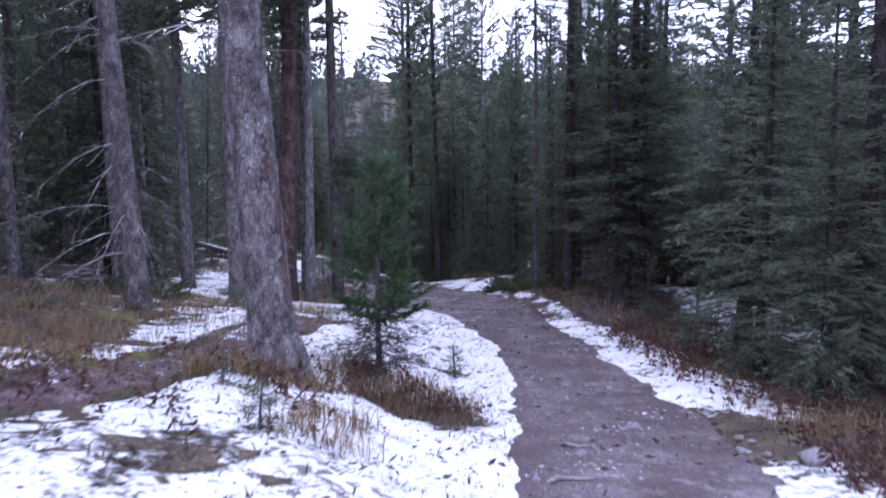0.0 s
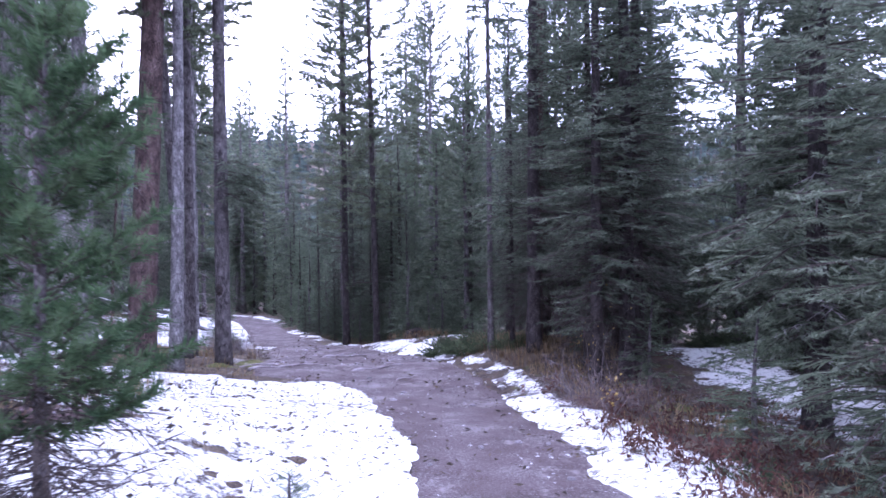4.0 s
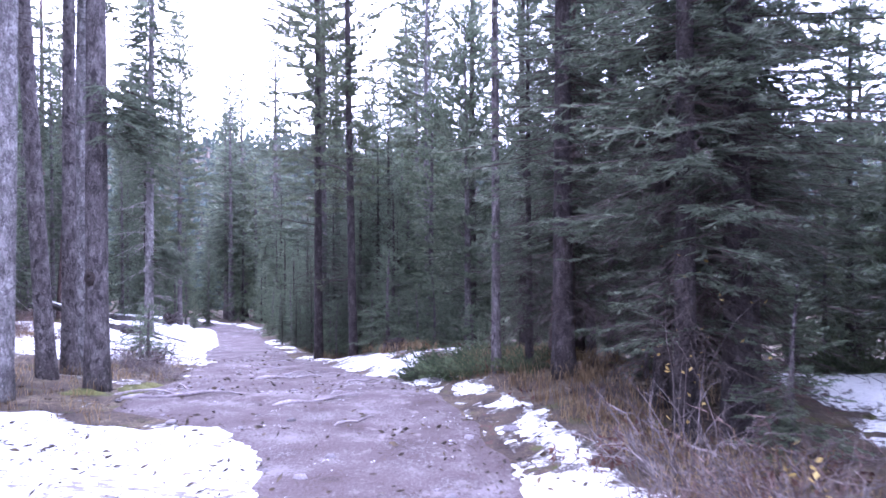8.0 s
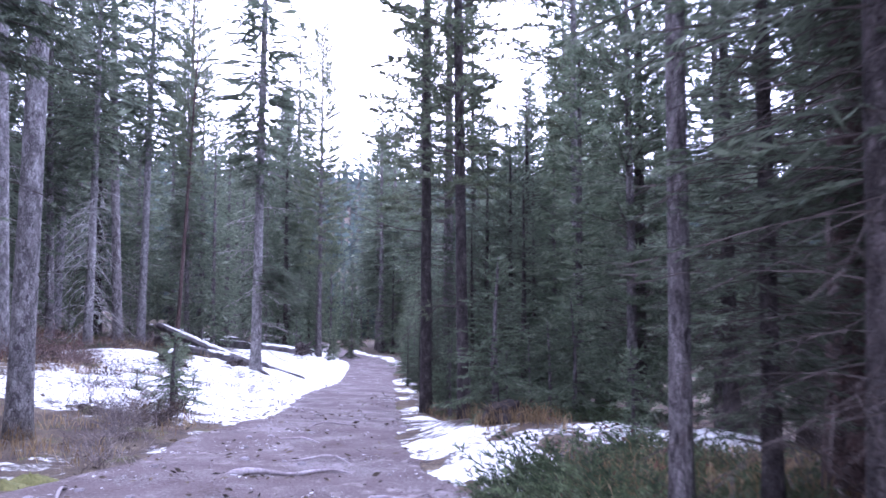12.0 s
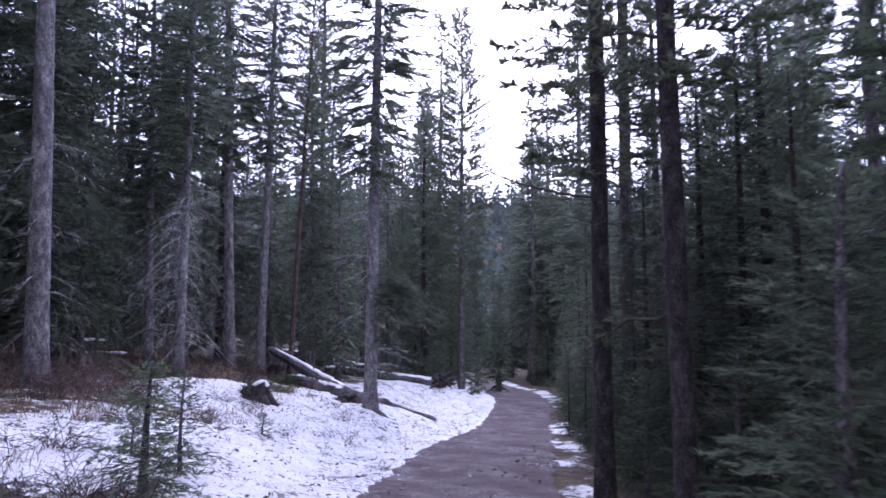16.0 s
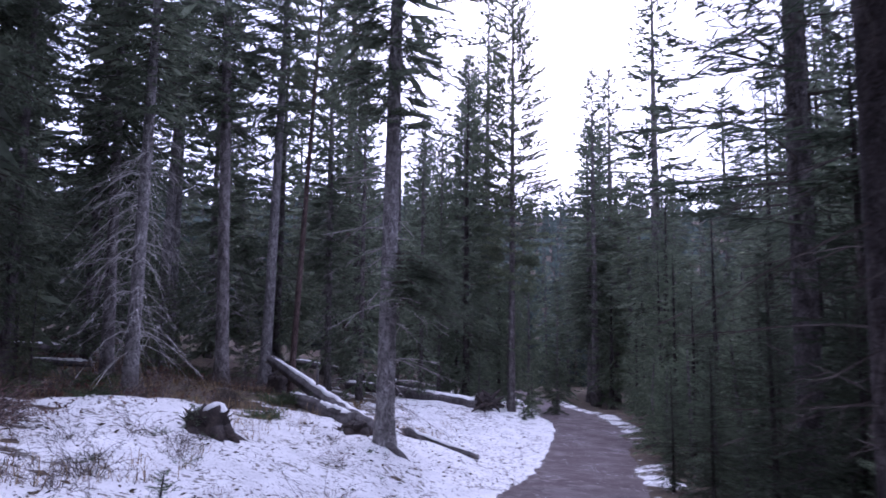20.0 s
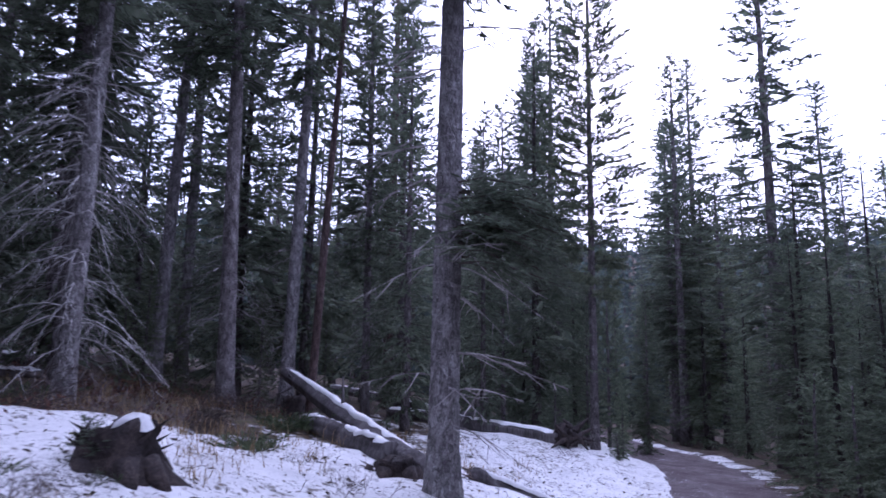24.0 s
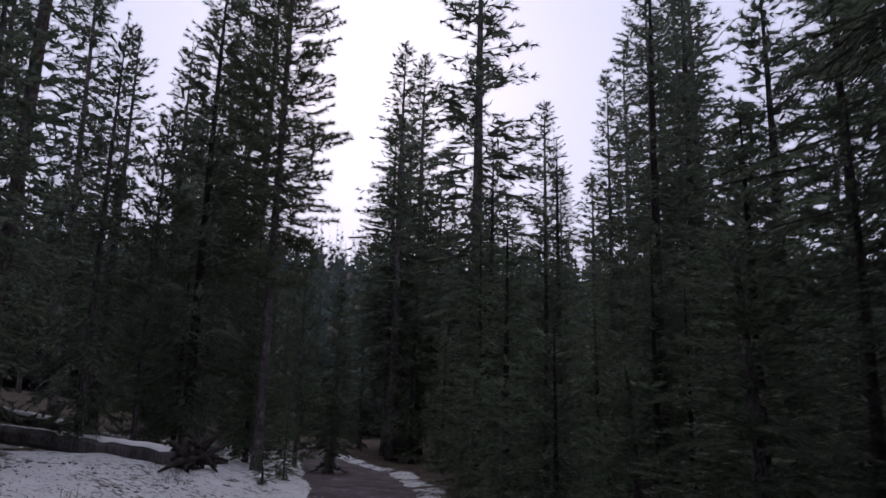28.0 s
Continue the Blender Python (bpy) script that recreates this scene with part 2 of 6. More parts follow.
DEADWOOD = material("dead_twig_wood", ((0.14, 0.12, 0.115), (0.28, 0.255, 0.245), (0.42, 0.395, 0.375)), scale=3, fine=40, bump=0.2, vary=0.15, island=0.25)
BRUSH = material("bare_shrub_stems", ((0.07, 0.055, 0.05), (0.16, 0.13, 0.12), (0.28, 0.24, 0.225)), scale=3, fine=40, bump=0.2, vary=0.15, island=0.4)
LICHEN = material("lichen_grey_twigs", ((0.19, 0.18, 0.165), (0.36, 0.345, 0.32), (0.52, 0.50, 0.465)), scale=3, fine=40, bump=0.2, vary=0.1, island=0.25)
TWIG = material("branch_bark", ((0.04, 0.03, 0.025), (0.09, 0.07, 0.06)), scale=4, fine=50, bump=0.2)
N_SPRUCE = material("spruce_needles", ((0.078, 0.098, 0.066), (0.142, 0.168, 0.112), (0.225, 0.252, 0.185)), scale=1.2, fine=7, rough=0.6, bump=0, vary=0.22, island=0.5)
N_PINE = material("pine_needles", ((0.080, 0.097, 0.058), (0.14, 0.162, 0.096), (0.205, 0.23, 0.145)), scale=1.0, fine=6, rough=0.55, bump=0, vary=0.18, island=0.45)
def thin_leaf(m, share=0.62):
    """Thin leaves let some light through from behind."""
    n, l = m.node_tree.nodes, m.node_tree.links
    b, out = n["Principled BSDF"], n["Material Output"]
    t = n.new("ShaderNodeBsdfTranslucent")
    l.new(b.inputs["Base Color"].links[0].from_socket, t.inputs["Color"])
    mix = n.new("ShaderNodeMixShader")
    mix.inputs["Fac"].default_value = share
    l.new(b.outputs["BSDF"], mix.inputs[1])
    l.new(t.outputs["BSDF"], mix.inputs[2])
    l.new(mix.outputs["Shader"], out.inputs["Surface"])
    return m


N_YOUNG = material("young_pine_needles", ((0.042, 0.075, 0.034), (0.085, 0.138, 0.062), (0.145, 0.20, 0.1)), scale=3, fine=12, rough=0.5, bump=0, island=0.3)
N_GREEN = material("light_green_needles", ((0.095, 0.12, 0.075), (0.155, 0.19, 0.12), (0.24, 0.27, 0.185)), scale=1.0, fine=6, rough=0.55, bump=0, vary=0.3, island=0.45)
N_JUNIPER = material("juniper_needles", ((0.033, 0.05, 0.025), (0.082, 0.108, 0.054), (0.148, 0.178, 0.095)), scale=2.0, fine=9, rough=0.55, bump=0, vary=0.2, island=0.45)
# spruce needles darkened to paint in the gloom of the right trail edge
N_SHADED = material("shaded_spruce_needles", ((0.042, 0.056, 0.036), (0.08, 0.1, 0.066), (0.135, 0.158, 0.11)), scale=1.2, fine=7, rough=0.6, bump=0, vary=0.22, island=0.5)
N_FAR = material("far_conifer_needles", ((0.04, 0.06, 0.052), (0.075, 0.10, 0.085), (0.105, 0.13, 0.115)), scale=0.15, fine=1.5, rough=0.8, bump=0, island=0.3)
GRASS = material("dry_grass_straw", ((0.10, 0.065, 0.035), (0.24, 0.17, 0.09), (0.38, 0.29, 0.17)), scale=2, fine=9, bump=0, island=0.35)
RUST = material("rusty_dead_leaves", ((0.05, 0.024, 0.02), (0.115, 0.058, 0.045), (0.2, 0.12, 0.085)), scale=2, fine=12, bump=0, island=0.35)
LITTER = material("leaf_litter_brown", ((0.03, 0.024, 0.018), (0.07, 0.055, 0.038), (0.16, 0.12, 0.07)), scale=2, fine=12, bump=0, island=0.4)
MOSS = material("moss_green", ((0.05, 0.055, 0.016), (0.10, 0.10, 0.028), (0.155, 0.145, 0.05)), scale=6, fine=50, bump=0.8)
LOGWOOD = material("weathered_log_wood", ((0.03, 0.026, 0.025), (0.08, 0.07, 0.069), (0.17, 0.155, 0.15)), scale=3, fine=26, stretch=(1, 1, 0.12), bump=0.9, bump_distance=0.03)
ENDWOOD = material("broken_wood", ((0.07, 0.052, 0.042), (0.16, 0.125, 0.105), (0.26, 0.215, 0.19)), scale=9, fine=60, bump=0.6)
RUSTWOOD = material("stripped_bark_wood", ((0.035, 0.022, 0.02), (0.10, 0.06, 0.052), (0.19, 0.14, 0.13)), scale=4, fine=30, stretch=(1, 1, 0.25), bump=0.9, bump_distance=0.03)
ROTTEN = material("rotten_root_wood", ((0.014, 0.011, 0.01), (0.036, 0.028, 0.025), (0.08, 0.06, 0.05)), scale=6, fine=40, bump=0.9, bump_distance=0.03)
ROOTBARK = material("root_bark", ((0.15, 0.12, 0.12), (0.28, 0.24, 0.24), (0.42, 0.38, 0.38)), scale=5, fine=45, bump=0.6)
ROCK = material("trail_stone", ((0.14, 0.12, 0.125), (0.24, 0.215, 0.22), (0.36, 0.33, 0.335)), scale=5, fine=40, bump=0.6, vary=0.3)
YELLOW = material("yellow_autumn_leaves", ((0.40, 0.26, 0.06), (0.55, 0.42, 0.16)), scale=5, fine=20, bump=0, island=0.3)


for m in (N_SPRUCE, N_PINE, N_GREEN, N_YOUNG, N_FAR, N_SHADED, N_JUNIPER, GRASS, RUST, YELLOW):
    thin_leaf(m)


# ---------------------------------------------------------------- small mesh tools
def lattice(i, j, seed):
    h = (i.astype(np.int64) * 374761393 + j.astype(np.int64) * 668265263 + seed * 974711) & 0x7FFFFFFF
    h = ((h ^ (h >> 13)) * 1274126177) & 0x7FFFFFFF
    return ((h ^ (h >> 16)) & 0xFFFF) / 65535.0


def vnoise(x, y, scale, seed=0, octaves=3):
    """Smooth value noise, 0 to 1, with features about `scale` metres wide."""
    x, y = np.asarray(x, float), np.asarray(y, float)
    total, amp, norm = 0.0, 1.0, 0.0
    for o in range(octaves):
        u, v = x / scale + 31.7 * o, y / scale + 17.3 * o
        i, j = np.floor(u), np.floor(v)
        fu, fv = u - i, v - j
        fu, fv = fu * fu * (3 - 2 * fu), fv * fv * (3 - 2 * fv)
        a, b = lattice(i, j, seed + o), lattice(i + 1, j, seed + o)
        c, d = lattice(i, j + 1, seed + o), lattice(i + 1, j + 1, seed + o)
        total = total + amp * ((a * (1 - fu) + b * fu) * (1 - fv) + (c * (1 - fu) + d * fu) * fv)
        norm += amp
        amp *= 0.5
        scale *= 0.5
    return total / norm


def smooth(v, a, b):
    q = np.clip((np.asarray(v, float) - a) / (b - a), 0, 1)
    return q * q * (3 - 2 * q)


def mesh(name, verts, faces, mats, shade=True, slots=None):
    me = bpy.data.meshes.new(name)
    me.from_pydata(np.asarray(verts).tolist(), [], faces.tolist() if isinstance(faces, np.ndarray) else faces)
    for m in (mats if isinstance(mats, (list, tuple)) else [mats]):
        me.materials.append(m)
    me.polygons.foreach_set("use_smooth", np.full(len(me.polygons), shade))
    if slots is not None:
        me.polygons.foreach_set("material_index", np.asarray(slots, dtype=np.int32))
    me.update()
    return me


def part(name, me, parent, label="", at=None):
    ob = new(name, me)
    ob.parent = parent
    if at is not None:
        ob.matrix_basis = at
    if label:
        ob["label"] = label
    return ob


def unit(v):
    return v / np.maximum(np.linalg.norm(v, axis=-1, keepdims=True), 1e-9)


def tube(points, radii, sides=10, rough=0.0, rng=None, cap=True):
    """A round limb along points, with its radii; rough: unevenness as a share of the radius."""
    p, r = np.asarray(points, float), np.asarray(radii, float)
    k = len(p)
    d = unit(np.gradient(p, axis=0))
    ref = np.where(np.abs(d[:, 2:3]) > 0.9, [[1.0, 0, 0]], [[0, 0, 1.0]])
    a = unit(np.cross(d, ref))
    b = np.cross(d, a)
    ang = np.linspace(0, 2 * np.pi, sides, endpoint=False)
    rr = np.repeat(r[:, None], sides, 1)
    if rough:
        rr = rr * (1 + rough * (rng.random((k, sides)) - 0.5) * 2)
    v = p[:, None, :] + rr[..., None] * (np.cos(ang)[None, :, None] * a[:, None, :] + np.sin(ang)[None, :, None] * b[:, None, :])
    i = np.arange(k - 1)[:, None] * sides
    j = np.arange(sides)[None, :]
    jn = (j + 1) % sides
    f = np.stack([i + j, i + jn, i + sides + jn, i + sides + j], -1).reshape(-1, 4).tolist()
    if cap:
        f.append(list(range(sides))[::-1])
        f.append([(k - 1) * sides + q for q in range(sides)])
    return v.reshape(-1, 3), f


class Bag:
    """Collects vertices and faces of one mesh."""

    def __init__(self):
        self.v, self.f, self.n, self.s = [], [], 0, []

    def add(self, v, f, slot=0):
        v = np.asarray(v, float)
        if isinstance(f, np.ndarray):
            f = f.tolist()
        n = self.n
        self.v.append(v)
        self.f.extend([[q + n for q in g] for g in f])
        self.s.extend([slot] * len(f))
        self.n += len(v)

    def mesh(self, name, mats, shade=True):
        v = np.concatenate(self.v) if self.v else np.zeros((0, 3))
        return mesh(name, v, self.f, mats, shade, self.s)


def spikes(p0, p1, r):
    """Thin three-sided tapering twigs from p0 to p1."""
    n = len(p0)
    d = unit(p1 - p0)
    a = unit(np.cross(d, np.array([0.31, 0.52, 0.79])))
    b = np.cross(d, a)
    r = np.broadcast_to(np.asarray(r, float), (n,))[:, None]
    v = np.stack([p0 + a * r, p0 - 0.5 * a * r + 0.87 * b * r, p0 - 0.5 * a * r - 0.87 * b * r, p1], 1)
    i = np.arange(n)[:, None] * 4
    f = np.concatenate([i + [0, 1, 3], i + [1, 2, 3], i + [2, 0, 3]])
    return v.reshape(-1, 3), f


def needles(rng, root, way, length, count, size, width, spread, first=0.1):
    """Needle sprays: narrow pointed blades set round each twig."""
    n = len(root)
    s = first + (1 - first) * (np.arange(count)[None, :] + rng.random((n, count))) / count
    base = root[:, None, :] + way[:, None, :] * (length[:, None] * s)[..., None]
    w = np.repeat(way[:, None, :], count, 1)
    rnd = rng.normal(size=(n, count, 3))
    perp = unit(rnd - (rnd * w).sum(-1, keepdims=True) * w)
    out = unit(w + perp * spread)
    side = unit(np.cross(out, rng.normal(size=(n, count, 3))))
    L = size * (0.7 + 0.6 * rng.random((n, count, 1)))
    v = np.stack([base - side * width * 0.5, base + side * width * 0.5, base + out * L], 2).reshape(-1, 3)
    return v, np.arange(len(v)).reshape(-1, 3)


def blades(rng, root, way, length, width):
    """One lens-shaped leaf per root."""
    side = unit(np.cross(way, rng.normal(size=root.shape)))
    mid = root + way * (length * 0.45)[:, None]
    v = np.stack([root, mid + side * width[:, None] * 0.5, root + way * length[:, None], mid - side * width[:, None] * 0.5], 1).reshape(-1, 3)
    return v, np.arange(len(v)).reshape(-1, 4)


# ---------------------------------------------------------------- the lie of the land
TRAIL = np.array([(-14, -1.6, 0.5), (0, -0.4, 1.6), (4.6, 0.4, 2.4), (7, 0.7, 2.85), (9.5, 0.9, 2.9), (12, 0.95, 2.7), (14.5, 0.5, 2.55),
                  (16.4, 0.0, 2.4), (17.6, -0.7, 2.3), (18.8, -2.3, 2.1), (20.5, -2.6, 1.7), (22.2, -2.55, 1.1), (24.3, -3.0, -0.2), (27, -3.4, -0.8), (30, -4.6, -1.8),
                  (34, -6.0, -2.95), (40, -7.3, -4.9), (45, -8.8, -6.4), (48.5, -10.0, -7.5), (51.5, -11.4, -8.5), (56.6, -14.0, -10.8), (60, -15.6, -13.0),
                  (64, -17.8, -15.6), (72, -22.5, -20.3), (95, -38, -35)])
PROFILE = np.array([(-40, 5.5), (-14, 2.2), (0, 0), (2.7, -0.5), (4.6, -0.82), (7.3, -1.29), (10.1, -1.61), (12.9, -1.77), (15.9, -1.98), (19.5, -2.14),
                    (23, -2.47), (26, -2.72), (28.5, -3.1), (31.2, -3.5), (33.7, -3.69), (35.4, -3.83), (41.4, -4.4), (49.6, -4.75), (62.8, -5.6), (90, -6.6), (140, -7.5)])


def edges(y):
    return np.interp(y, TRAIL[:, 0], TRAIL[:, 1]), np.interp(y, TRAIL[:, 0], TRAIL[:, 2])


def off_trail(x, y):
    """Signed distance beyond the trail's edge: negative on the trail; and which side (-1 left, 1 right)."""
    lo, hi = edges(y)
    d = np.maximum(lo - x, x - hi)
    return d * 0.93, np.where(x < (lo + hi) / 2, -1, 1)


def height(x, y):
    x, y = np.asarray(x, float), np.asarray(y, float)
    d, side = off_trail(x, y)
    z = np.interp(y, PROFILE[:, 0], PROFILE[:, 1])
    early = 1 - smooth(y, 10, 17)
    dl = np.clip(d, 0, 40)
    left = (0.105 + 0.04 * smooth(y, 34, 40)) * np.clip(dl - 0.6, 0, 22) + early * (0.42 * smooth(dl, 0.1, 2.6) + 0.03 * np.clip(dl, 0, 6))
    mound = smooth(y, 25, 30) * (1 - smooth(y, 38, 43)) * 0.30 * smooth(dl, 0.3, 2.5)
    mound = mound + 0.3 * np.exp(-(((x + 11.9) / 1.5) ** 2 + ((y - 34.2) / 1.9) ** 2)) - 0.1 * smooth(dl, 7.5, 9.5) * smooth(y, 30, 33) * (1 - smooth(y, 42, 46))
    right = -0.05 * np.clip(dl - 0.6, 0, 8) + 0.05 * smooth(dl, 0, 0.5)
    right = right + 0.34 * smooth(dl, 0.1, 1.6) * smooth(y, 15.5, 19) * (1 - smooth(y, 25, 29))
    mound = mound + 0.28 * np.exp(-(((x + 13.2) / 2.6) ** 2 + ((y - 47.5) / 2.5) ** 2))
    right = right + 0.4 * np.exp(-(((x - 7.8) / 2.0) ** 2 + ((y - 15.8) / 3.0) ** 2)) * (0.6 + 0.8 * vnoise(x, y, 0.9, 33, 2))
    z = z + np.where(side < 0, left + mound, right)
    rough = smooth(dl, 0.15, 1.2)
    z = z + rough * ((vnoise(x, y, 2.6, 5) - 0.5) * 0.34 + (vnoise(x, y, 0.6, 9, 2) - 0.5) * 0.09)
    z = z + (1 - rough) * (vnoise(x, y, 1.1, 3, 3) - 0.5) * 0.05
    far = np.hypot(x + 6, y - 30)
    z = z + 88 * smooth(far, 85, 560) * (0.72 + 0.5 * vnoise(x, y, 220, 21, 2))
    return z


def hz(x, y):
    return float(height(np.array([x]), np.array([y]))[0])


def grid_mesh(name, xs, ys, zfun, mat, keep=None):
    X, Y = np.meshgrid(xs, ys)
    Z = zfun(X, Y)
    nx = len(xs)
    i = np.arange(len(ys) - 1)[:, None] * nx + np.arange(nx - 1)[None, :]
    f = np.stack([i, i + 1, i + nx + 1, i + nx], -1).reshape(-1, 4)
    v = np.stack([X, Y, Z], -1).reshape(-1, 3)
    if keep is not None:
        ok = keep(X, Y, Z).reshape(-1)
        f = f[ok[f].any(1)]
        used = np.zeros(len(v), bool)
        used[f.reshape(-1)] = True
        idx = np.cumsum(used) - 1
        v, f = v[used], idx[f]
    return mesh(name, v, f, mat)


def spread_axis(lo, hi, step, far, grow=1.25):
    a = list(np.arange(lo, hi + step / 2, step))
    s = step
    while a[-1] < far:
        s *= grow
        a.append(a[-1] + s)
    s = step
    while a[0] > -far:
        s *= grow
        a.insert(0, a[0] - s)
    return np.array(a)


ground = new("ground", grid_mesh("ground", spread_axis(-20, 10, 0.3, 1400), spread_axis(-5, 62, 0.3, 1400), height, FLOOR))
tagged(ground, "brown forest floor of needles, moss and litter", "ground", kind="structure")


def trail_sheet():
    ys = np.arange(-13.5, 84, 0.16)
    us = np.linspace(0, 1, 31)
    U, Y = np.meshgrid(us, ys)
    lo, hi = edges(Y)
    lo = lo + (vnoise(Y, Y * 0, 1.4, 40) - 0.5) * 0.5 - 0.12
    hi = hi + (vnoise(Y, Y * 0, 1.2, 41) - 0.5) * 0.5 + 0.12
    X = lo + (hi - lo) * U
    e = np.minimum(U, 1 - U)
    Z = height(X, Y) + 0.022 - 0.07 * (1 - smooth(e, 0.0, 0.05)) + (vnoise(X, Y, 0.28, 44, 2) - 0.5) * 0.025
    n = len(us)
    i = np.arange(len(ys) - 1)[:, None] * n + np.arange(n - 1)[None, :]
    f = np.stack([i, i + 1, i + n + 1, i + n], -1).reshape(-1, 4)
    return mesh("trail", np.stack([X, Y, Z], -1).reshape(-1, 3), f, DIRT)


trail = tagged(new("trail", trail_sheet()), "trodden purple-brown dirt footpath with frosty patches", "footpath", kind="structure")


SIDE = np.array([(4.2, -3.6), (5.0, -3.0), (6.4, -2.92), (8.2, -2.78), (10.2, -2.4), (12.2, -1.9)])


def side_path():
    ys = np.arange(4.2, 12.0, 0.1)
    us = np.linspace(-1, 1, 11)
    U, Y = np.meshgrid(us, ys)
    X = np.interp(Y, SIDE[:, 0], SIDE[:, 1]) + U * (0.55 + 0.3 * vnoise(Y, U * 3, 0.6, 50))
    Z = height(X, Y) + 0.008 - 0.05 * smooth(np.abs(U), 0.35, 1.0) - 0.08 * smooth(Y, 11.0, 12.0) + (vnoise(X, Y, 0.3, 51, 2) - 0.5) * 0.03
    n = len(us)
    i = np.arange(len(ys) - 1)[:, None] * n + np.arange(n - 1)[None, :]
    return mesh("side_path", np.stack([X, Y, Z], -1).reshape(-1, 3), np.stack([i, i + 1, i + n + 1, i + n], -1).reshape(-1, 4), SIDE_DIRT)


tagged(new("side_path", side_path()), "narrow brown side path worn through the snow", "footpath", kind="structure")


def cover(x, y):
    """How much of the ground the snow covers, 0 to 1."""
    d, side = off_trail(x, y)
    left = 0.75 * smooth(d, -0.4, 0.0) * (1 - 0.50 * smooth(d, 3.0, 7.0))
    left = left * (1 - 0.62 * smooth(y, 17.2, 18.6) * (1 - smooth(y, 24.5, 27.0)) * (1 - smooth(d, 2.5, 4.5)))
    left = left - 0.19 * smooth(y, 26, 29) * smooth(d, 6.6, 10.5)
    bare = 0.35 * np.exp(-(((x + 4.9) / 1.5) ** 2 + ((y - 8.0) / 2.0) ** 2)) + 0.16 * np.exp(-(((x + 2.3) / 0.9) ** 2 + ((y - 3.7) / 0.28) ** 2))
    bare2 = 0.7 * np.exp(-(((x + 0.3) / 1.0) ** 2 + ((y - 7.5) / 0.6) ** 2))
    gap = np.abs(x - np.interp(y, SIDE[:, 0], SIDE[:, 1])) * 0.9
    left = left - 0.7 * bare - 0.6 * bare2 - 0.7 * (1 - smooth(gap, 0.25, 0.6)) * (y > 3) * (y < 11.5)
    wide = np.exp(-((y - 10.5) / 4.0) ** 4)
    right = 0.56 * smooth(d, -0.4, 0.05) * (1 - smooth(d, 0.5 + 0.3 * wide, 1.2 + 0.9 * wide)) * (1 - 0.3 * smooth(y, 15, 17) * (1 - smooth(y, 26.5, 28))) + 0.27 * smooth(d, 2.3, 4.2)
    right = right + 0.30 * np.exp(-(((x - 6.9) / 0.8) ** 2 + ((y - 17.2) / 3.0) ** 2)) - 0.2 * smooth(x, 8.0, 9.5) * smooth(y, 12, 14) + 0.25 * np.exp(-(((x - 4.6) / 1.2) ** 2 + ((y - 3.6) / 1.3) ** 2))
    right = right + 0.62 * np.exp(-(((x - 2.3) / 1.9) ** 2 + ((y - 24.2) / 1.9) ** 2)) - 0.75 * np.exp(-(((x - 3.3) / 0.6) ** 2 + ((y - 6.4) / 0.8) ** 2))
    right = right + 0.25 * np.exp(-(((x - 4.4) / 1.3) ** 2 + ((y - 9.6) / 2.8) ** 2)) + 0.42 * np.exp(-(((x - 6.8) / 1.5) ** 2 + ((y - 14.2) / 2.8) ** 2))
    right = right + 0.36 * np.exp(-(((x - 5.0) / 0.9) ** 2 + ((y - 13.7) / 0.9) ** 2)) + 0.03 * smooth(y, 12.5, 13.5) * (1 - smooth(y, 19.4, 20.4)) * smooth(d, -0.1, 0.2) * (1 - smooth(d, 0.75, 1.2))
    right = right * (1 - 0.2 * smooth(y, 27, 30) * (1 - smooth(y, 50, 54)))
    left = left + 0.45 * np.exp(-(((x + 11.6) / 2.0) ** 2 + ((y - 33.9) / 1.8) ** 2))
    left = left - 0.05 * smooth(y, 26, 29) * (1 - smooth(y, 36, 42)) - 0.06 * (y < 12)
    return np.where(side < 0, left, right) * smooth(d, -0.5, -0.1)


def snow_depth(x, y):
    """Depth of the snow in metres; below nought where the ground is bare."""
    c = cover(x, y)
    u, w = 0.83 * x + 0.56 * y, -0.56 * x + 0.83 * y
    n = 0.45 * vnoise(u, w, 1.1, 60, 3) + 0.33 * vnoise(w, u, 0.37, 66, 2) + 0.22 * vnoise(0.4 * u + 0.92 * w, 0.92 * u - 0.4 * w, 0.21, 67, 2)
    return np.clip((c - n) * 0.24, -0.04, 0.05)


def snow_height(x, y):
    t = snow_depth(x, y)
    low = np.where(t > -0.02, 0.006, -0.03)
    return height(x, y) + np.maximum(t, low) + (vnoise(0.7 * x + 0.7 * y, 0.7 * y - 0.7 * x, 0.5, 70, 2) - 0.5) * 0.045 * (t > 0)


def snow_keep(x, y, z):
    return snow_depth(x, y) > -0.02


snow = new("snow_cover", grid_mesh("snow_cover", np.arange(-21, 11.5, 0.11), np.arange(-6, 66, 0.11), snow_height, SNOW_COVER, snow_keep))
flat = np.empty(len(snow.data.vertices) * 3)
snow.data.vertices.foreach_get("co", flat)
flat = flat.reshape(-1, 3)
snow.data.attributes.new("depth", "FLOAT", "POINT").data.foreach_set("value", snow_depth(flat[:, 0], flat[:, 1]).astype(np.float32))
tagged(snow, "thin patchy old snow lying over the forest floor", "snow", kind="stuff")


# ---------------------------------------------------------------- conifers
def trunk_line(rng, H, lean=(0, 0), wobble=0.05, rings=16, bow=0.0):
    s = np.linspace(0, 1, rings) ** 1.25
    a, b = rng.random(2) * 6.28
    x = lean[0] * s * H + wobble * np.sin(3.1 * s + a) * s + bow * np.sin(np.pi * s)
    y = lean[1] * s * H + wobble * np.sin(2.7 * s + b) * s
    return np.stack([x, y, s * H], 1), s


